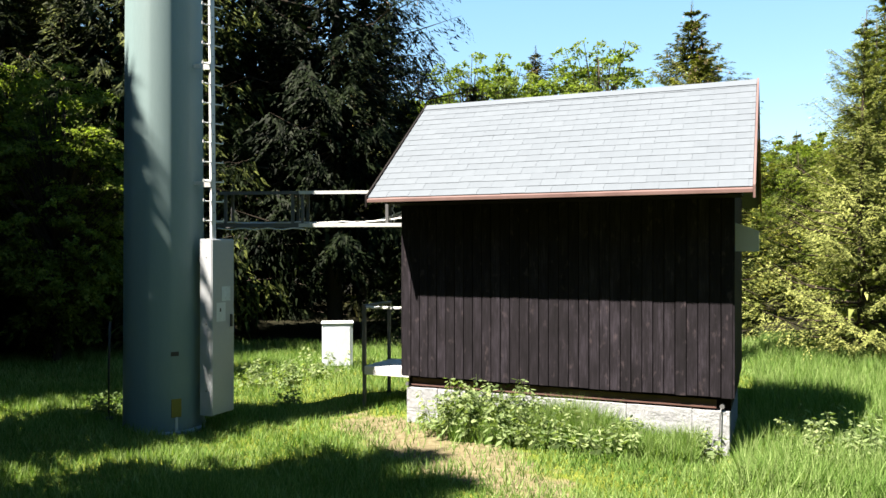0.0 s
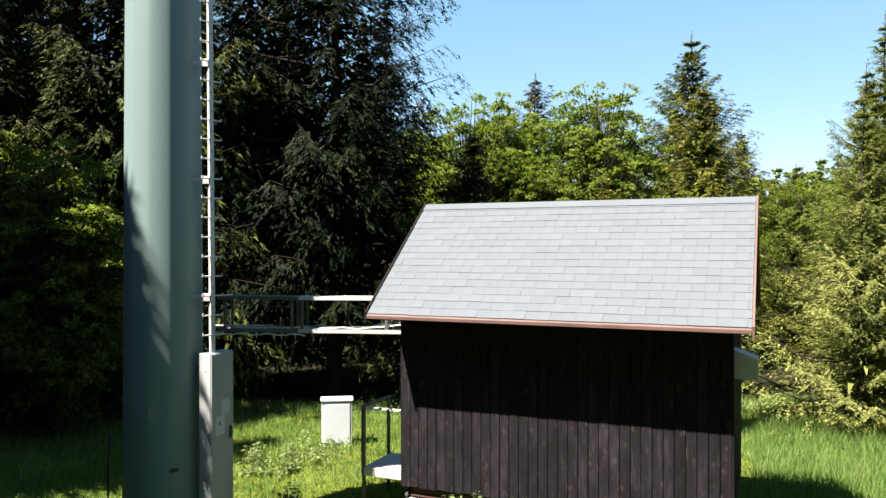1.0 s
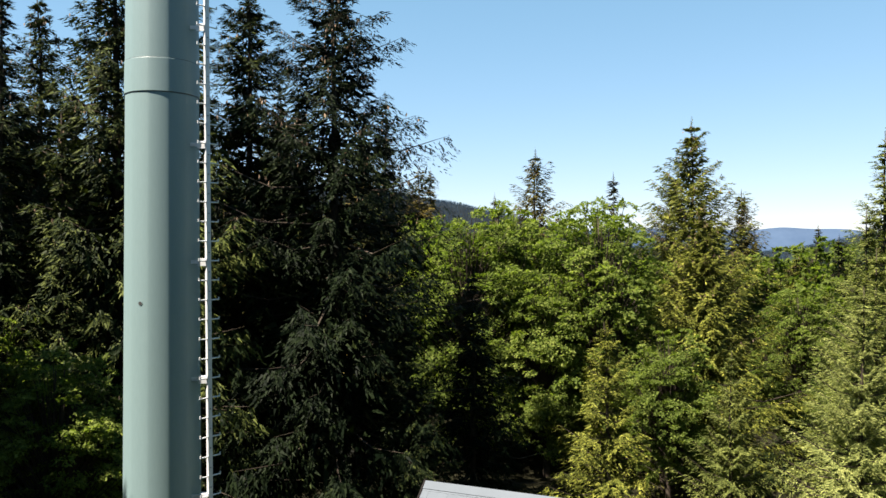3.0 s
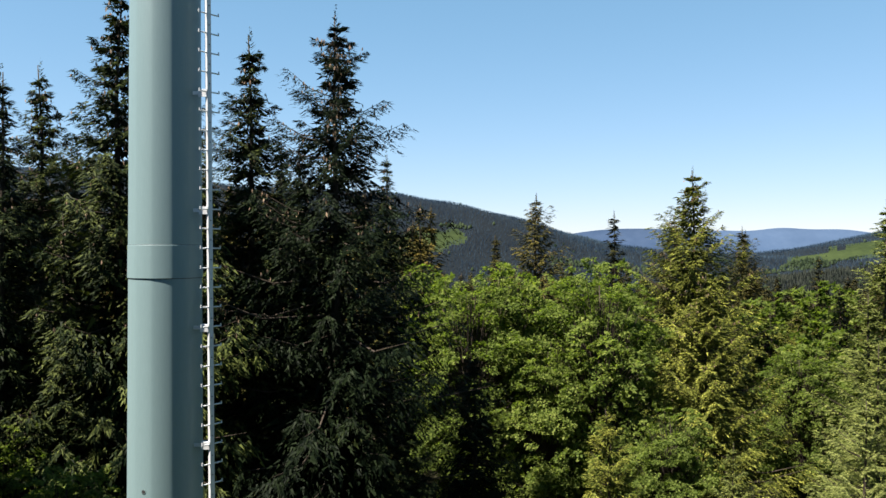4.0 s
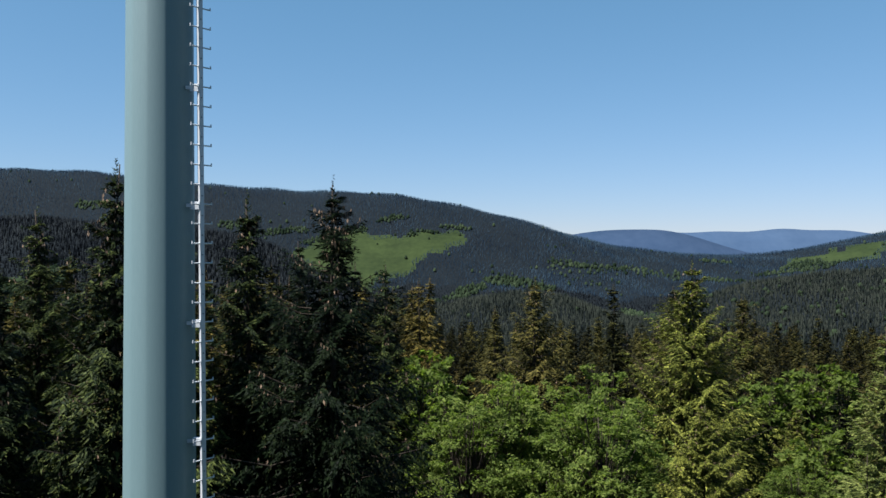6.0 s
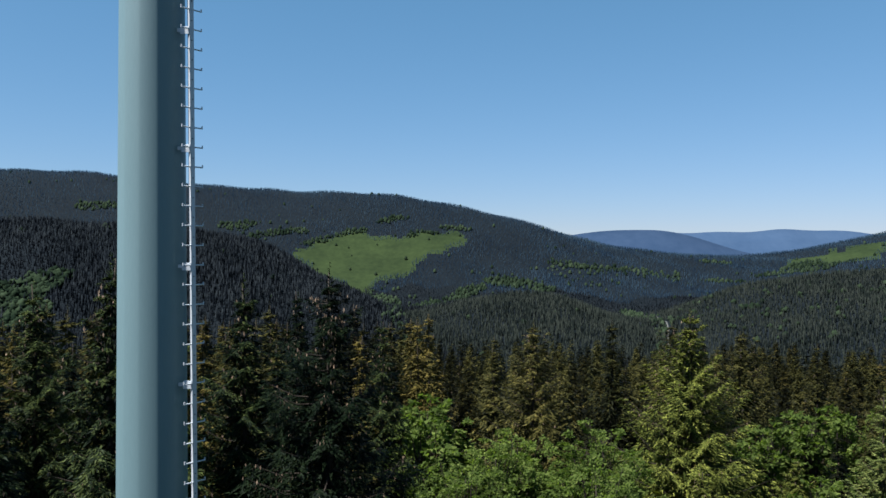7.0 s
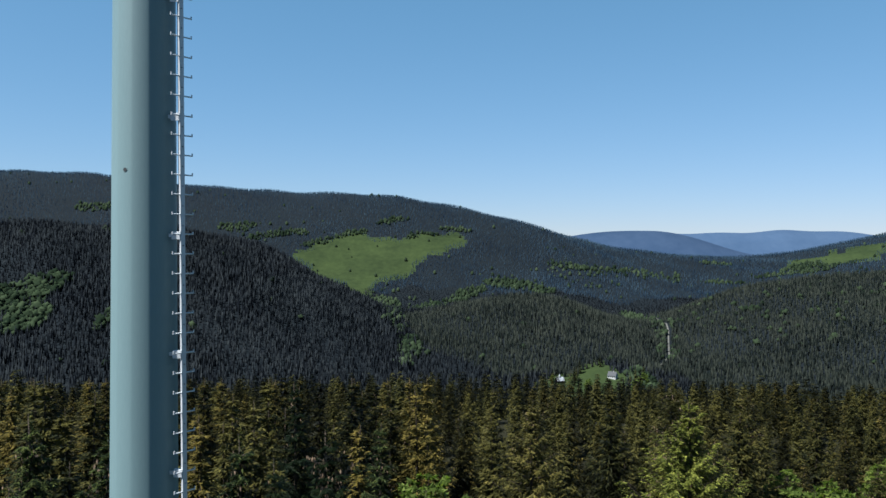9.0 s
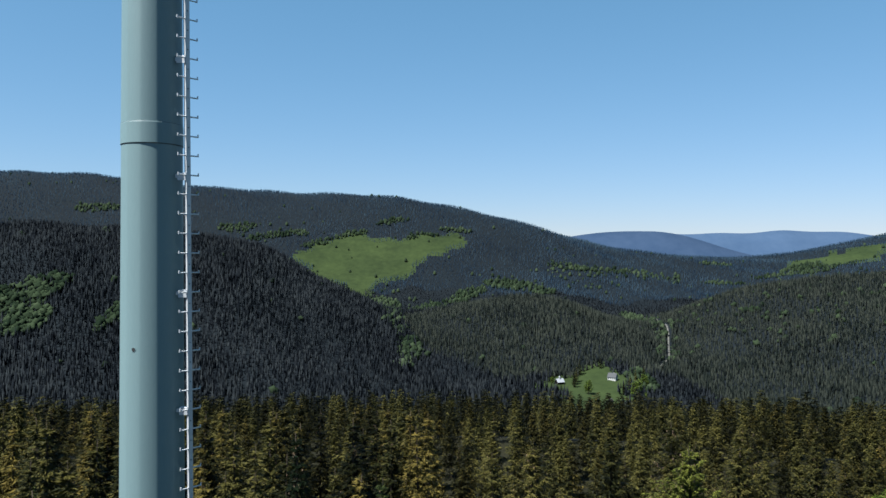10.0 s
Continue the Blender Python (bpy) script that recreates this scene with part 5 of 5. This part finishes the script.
    # olive-toned trees on the middle hill and the eastern slope
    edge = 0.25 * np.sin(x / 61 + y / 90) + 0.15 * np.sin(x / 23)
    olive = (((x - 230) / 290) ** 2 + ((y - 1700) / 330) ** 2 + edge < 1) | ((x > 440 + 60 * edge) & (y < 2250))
    # the farthest trees take the colour with the haze in it
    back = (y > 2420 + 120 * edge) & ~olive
    for sel, V, F, mat, label in ((~olive & ~back, V2, F2, M_FAR, "dark spruce forest on the near valley spur"), (back, V1, F1, M_FAR_HAZED, "spruce forest on the high slopes, haze put into its blue-grey colour"),
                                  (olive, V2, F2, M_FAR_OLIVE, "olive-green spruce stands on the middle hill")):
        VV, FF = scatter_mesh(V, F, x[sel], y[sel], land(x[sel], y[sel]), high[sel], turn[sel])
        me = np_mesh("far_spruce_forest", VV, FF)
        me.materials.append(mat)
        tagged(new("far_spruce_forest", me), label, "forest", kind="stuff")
    # broadleaf: lumpy low crowns, simpler ones farther off
    VV, FF, total = [], [], 0
    for sel, level in ((leafy & (Y < 2100), 2), (leafy & (Y >= 2100), 1)):
        bm = bmesh.new()
        bmesh.ops.create_icosphere(bm, subdivisions=level, radius=0.5)
        bmesh.ops.delete(bm, geom=[f for f in bm.faces if f.calc_center_median().z < -0.12], context='FACES')
        bm.verts.index_update()
        V = np.array([v.co[:] for v in bm.verts])
        F = np.array([[v.index for v in f.verts] for f in bm.faces])
        bm.free()
        V = V * (1 + 0.30 * np.sin(V[:, :1] * 13 + V[:, 1:2] * 15) + 0.26 * np.sin(V[:, 2:] * 16 + V[:, :1] * 11))
        V[:, 2] = V[:, 2] * 1.1 + 0.5
        x, y = X[sel], Y[sel]
        P, Q = scatter_mesh(V, F, x, y, land(x, y) - 1.0, 5.5 + 8.0 * g.random(len(x)) ** 1.3, g.random(len(x)) * 6.28)
        VV.append(P)
        FF.append(Q + total)
        total += len(P)
    VV, FF = np.concatenate(VV), np.concatenate(FF)
    me = np_mesh("far_broadleaf_woods", VV, FF)
    me.materials.append(M_FAR_LEAF)
    tagged(new("far_broadleaf_woods", me), "pale green broadleaf groves among the far spruces", "woods", kind="stuff")


build_far_woods()


# ---------------- valley floor: road and houses ----------------
def build_road():
    bm = bmesh.new()
    prev = None
    for (ax, ay), (bx, by) in zip(ROAD, ROAD[1:]):
        for k in range(12):
            t = k / 12
            x, y = ax + (bx - ax) * t, ay + (by - ay) * t
            d = Vector((bx - ax, by - ay, 0)).normalized()
            s = Vector((d.y, -d.x, 0)) * 1.7
            pair = [bm.verts.new((x + s.x, y + s.y, land1(x + s.x, y + s.y) + 0.6)), bm.verts.new((x - s.x, y - s.y, land1(x - s.x, y - s.y) + 0.6))]
            if prev:
                bm.faces.new((prev[0], pair[0], pair[1], prev[1]))
            prev = pair
    me = bpy.data.meshes.new("road")
    bm.to_mesh(me)
    bm.free()
    me.materials.append(M_ROAD)
    tagged(new("road", me), "pale road winding up the wooded valley", "road", kind="structure")


build_road()


def build_house(x, y, spin, w, d, h, rise, label, walls, roofing, turret=False, windows=4):
    hs = thing("house", pose(x, y, land1(x, y), 0, 0, spin), label, "house", "houses in the valley meadow")
    wall = part("wall", prism([(-d / 2, -3), (d / 2, -3), (d / 2, h), (0, h + rise - 0.3), (-d / 2, h)], -w / 2, w / 2), walls, hs)
    for s in (-1, 1):
        part("roof", prism([(s * (d / 2 + 0.8), h - 0.8), (0, h + rise), (0, h + rise + 0.35), (s * (d / 2 + 0.8), h - 0.45)], -w / 2 - 0.6, w / 2 + 0.6), roofing, hs)
    if turret:
        tower = part("turret", box((-1.1, -1.1, h + rise - 0.8), (1.1, 1.1, h + rise + 2.2), 0.05), M_PLASTER, hs, "small white bell turret")
        part("spire", rod((0, 0, h + rise + 2.2), (0, 0, h + rise + 5.2), 1.7, 8, 0.05), roofing, tower)
    else:
        part("chimney", box((w * 0.15, -0.5, h + rise * 0.5), (w * 0.15 + 0.9, 0.5, h + rise + 1.3)), M_PLASTER, hs)
    for k in range(windows):
        xx = -w / 2 + w * (k + 0.5) / windows
        part("window", box((xx - 0.55, -d / 2 - 0.06, 1.2), (xx + 0.55, -d / 2 + 0.04, 2.6)), M_GLASS, wall)


build_house(203, 1346, 24, 13, 10, 3.6, 5.2, "small chapel-like house with a pale metal roof and a bell turret", M_DARK, M_ROOF_PALE, True)
build_house(301, 1372, -35, 15, 10, 5.0, 6.5, "large white-gabled house with a steep grey slate roof among trees", M_PLASTER, M_ROOF_FAR)
build_house(271, 1250, 40, 7, 4.5, 2.0, 1.8, "low grey shed at the edge of a meadow", M_DARK, M_ROAD, False, 2)


# ---------------- grass ----------------
def path_mask(x, y):
    a = (x + 0.1) * 0.84 + (y - 10.0) * 0.54
    b = (x + 0.1) * 0.54 - (y - 10.0) * 0.84
    return (a / 0.8) ** 2 + (b / 2.9) ** 2


def inside_hut(x, y, grow=0.0):
    dx, dy = x + 0.60, y - 11.20
    c, s = math.cos(radians(23.3)), math.sin(radians(23.3))
    u, v = dx * c - dy * s, dx * s + dy * c
    return (u > WX0 + 0.02 - grow) & (u < LEN - 0.02 + grow) & (v > WY + 0.03 - grow) & (v < DEEP + grow), u, v


def build_grass():
    g = np.random.default_rng(9)
    n = 205000
    y = 6.5 + 14.5 * g.random(n) ** 1.25
    x = (g.random(n) * 2 - 1) * (0.62 * y + 0.6)
    hutty, u, v = inside_hut(x, y)
    keep = ~hutty & (np.hypot(x - MAST[0], y - MAST[1]) > 0.58)
    keep &= (path_mask(x, y) + 1.4 * (g.random(n) - 0.5) > 0.75) | (g.random(n) < 0.10)
    x, y, u, v = x[keep], y[keep], u[keep], v[keep]
    n = len(x)
    clump = 0.5 + 0.5 * np.sin(x * 2.3 + 1.1 * np.sin(y * 1.7)) * np.sin(y * 2.9 + x)
    tall = 0.07 + 0.07 * clump
    edge = np.exp(-((v + 0.05) / 0.45) ** 2) * (u > 0.3) * (u < 2.9)
    tall = tall + 0.16 * edge + 0.16 * ((u > LEN + 0.1) & (v > -1.5)) + 0.06 * (y > 15.5)
    h = tall * (0.55 + 0.9 * g.random(n))
    lean = g.normal(0, 0.35, (n, 2)) * h[:, None]
    a = g.random(n) * 6.28
    w = 0.006 + 0.005 * g.random(n)
    z = land(x, y) - 0.01
    dx, dy = np.cos(a) * w, np.sin(a) * w
    V = np.stack([np.stack([x - dx, y - dy, z], -1), np.stack([x + dx, y + dy, z], -1), np.stack([x + lean[:, 0], y + lean[:, 1], z + h], -1)], 1).reshape(-1, 3)
    # rank growth along the plinth, with thin leaning blades
    m = 17000
    u, v = 1.0 + 3.1 * g.random(m) ** 1.15, WY - 0.03 - 0.75 * g.random(m) ** 1.3
    ca, sa = math.cos(radians(-23.3)), math.sin(radians(-23.3))
    x, y = -0.60 + u * ca - v * sa, 11.20 + u * sa + v * ca
    h = (0.24 + 0.26 * np.exp(-((v - WY + 0.15) / 0.3) ** 2) * (0.6 + 0.4 * np.sin(u * 3.1))) * (0.5 + 0.8 * g.random(m))
    stalk = g.random(m) < 0.012
    h = np.where(stalk, h + 0.30 * g.random(m), h)
    a, w = g.random(m) * 6.28, np.where(stalk, 0.004, 0.005 + 0.005 * g.random(m))
    lean = g.normal(0, 0.33, (m, 2)) * h[:, None]
    z = land(x, y) - 0.01
    dx, dy = np.cos(a) * w, np.sin(a) * w
    V2 = np.stack([np.stack([x - dx, y - dy, z], -1), np.stack([x + dx, y + dy, z], -1), np.stack([x + lean[:, 0], y + lean[:, 1] - 0.05 * h, z + h], -1)], 1).reshape(-1, 3)
    V = np.concatenate([V, V2])
    n += m
    me = np_mesh("grass", V, np.arange(3 * n).reshape(-1, 3))
    me.materials.append(M_GRASS)
    tagged(new("grass", me), "long sunlit meadow grass in the clearing", "grass", kind="stuff")


build_grass()


# ---------------- nettles and weeds by the plinth ----------------
def weed_mesh(seed, H, leaves, spread):
    g = np.random.default_rng(seed)
    stems = 9
    sx, sy = g.normal(0, spread, stems), g.normal(0, spread, stems)
    hh = H * (0.6 + 0.5 * g.random(stems))
    i = np.repeat(np.arange(stems), leaves)
    n = len(i)
    f = 0.15 + 0.85 * g.random(n)
    a = g.random(n) * 6.28
    p = np.stack([sx[i] * (1 + 0.5 * f) + 0.02 * np.cos(a), sy[i] * (1 + 0.5 * f) + 0.02 * np.sin(a), hh[i] * f], 1)
    d = np.stack([np.cos(a), np.sin(a), 0.15 - 1.0 * g.random(n)], 1)
    L = 0.105 * (0.6 + 0.8 * g.random(n)) * (1.2 - 0.55 * f)
    V, F = diamonds(p, d, L, L * 0.20, g)
    base = np.stack([sx, sy, 0 * sx - 0.03], 1)
    tip = np.stack([sx * 1.5, sy * 1.5, hh], 1)
    V1, F1 = limb_mesh(base, tip, np.full(stems, 0.005), np.full(stems, 0.002))
    return np.concatenate([V, V1]), np.concatenate([F, F1 + len(V)])


WEEDS = []
for k in range(4):
    V, F = weed_mesh(60 + k, (0.60, 0.48, 0.38, 0.30)[k], (26, 22, 18, 14)[k], (0.16, 0.15, 0.14, 0.12)[k])
    me = np_mesh("weed", V, F)
    me.materials.append(M_WEED)
    WEEDS.append(me)
wr = random.Random(12)


def put_weed(x, y, k, s):
    ob = new("weed", WEEDS[k])
    ob.matrix_basis = pose(x, y, land1(x, y), 0, 0, wr.uniform(0, 360)) @ Matrix.Scale(s, 4)
    tagged(ob, "leafy green nettle clump growing in the grass", "weed", "weeds round the hut")


for i in range(36):
    u = 0.82 + (1.35 * wr.random() if i < 18 else 0.8 + 2.6 * wr.random() ** 1.2)
    v = WY - 0.12 - (0.38 if i < 18 else 0.6) * wr.random()
    p = HUT @ Vector((u, v, 0))
    put_weed(p.x, p.y, (0 if i % 3 else 1) if i < 18 else wr.choice((2, 3, 3)), wr.uniform(0.85, 1.2))
for x, y in ((-3.1, 14.2), (-2.8, 14.6), (-3.4, 14.5), (-3.0, 15.0), (-2.5, 14.9), (-3.6, 15.0), (-2.4, 12.9), (4.4, 9.4), (4.8, 9.3), (5.2, 9.6), (4.6, 10.0), (5.1, 9.0), (-5.1, 12.0), (-5.2, 11.6)):
    put_weed(x, y, wr.choice((1, 2)), wr.uniform(0.8, 1.2))

# broad trees and spruces round the houses in the valley
for x, y, h in ((243, 1290, 24), (318, 1285, 28), (330, 1305, 25), (345, 1325, 26), (190, 1345, 13), (332, 1268, 14)):
    plant(LEAFY_FAR[int(x) % 2], x, y, h)
for x, y, h in ((226, 1330, 26), (229, 1348, 29), (235, 1362, 27), (247, 1398, 30), (304, 1300, 24), (356, 1372, 26), (350, 1350, 24), (290, 1425, 22), (322, 1330, 25), (335, 1345, 27)):
    plant(MID[1 + int(x) % 2], x, y, h)
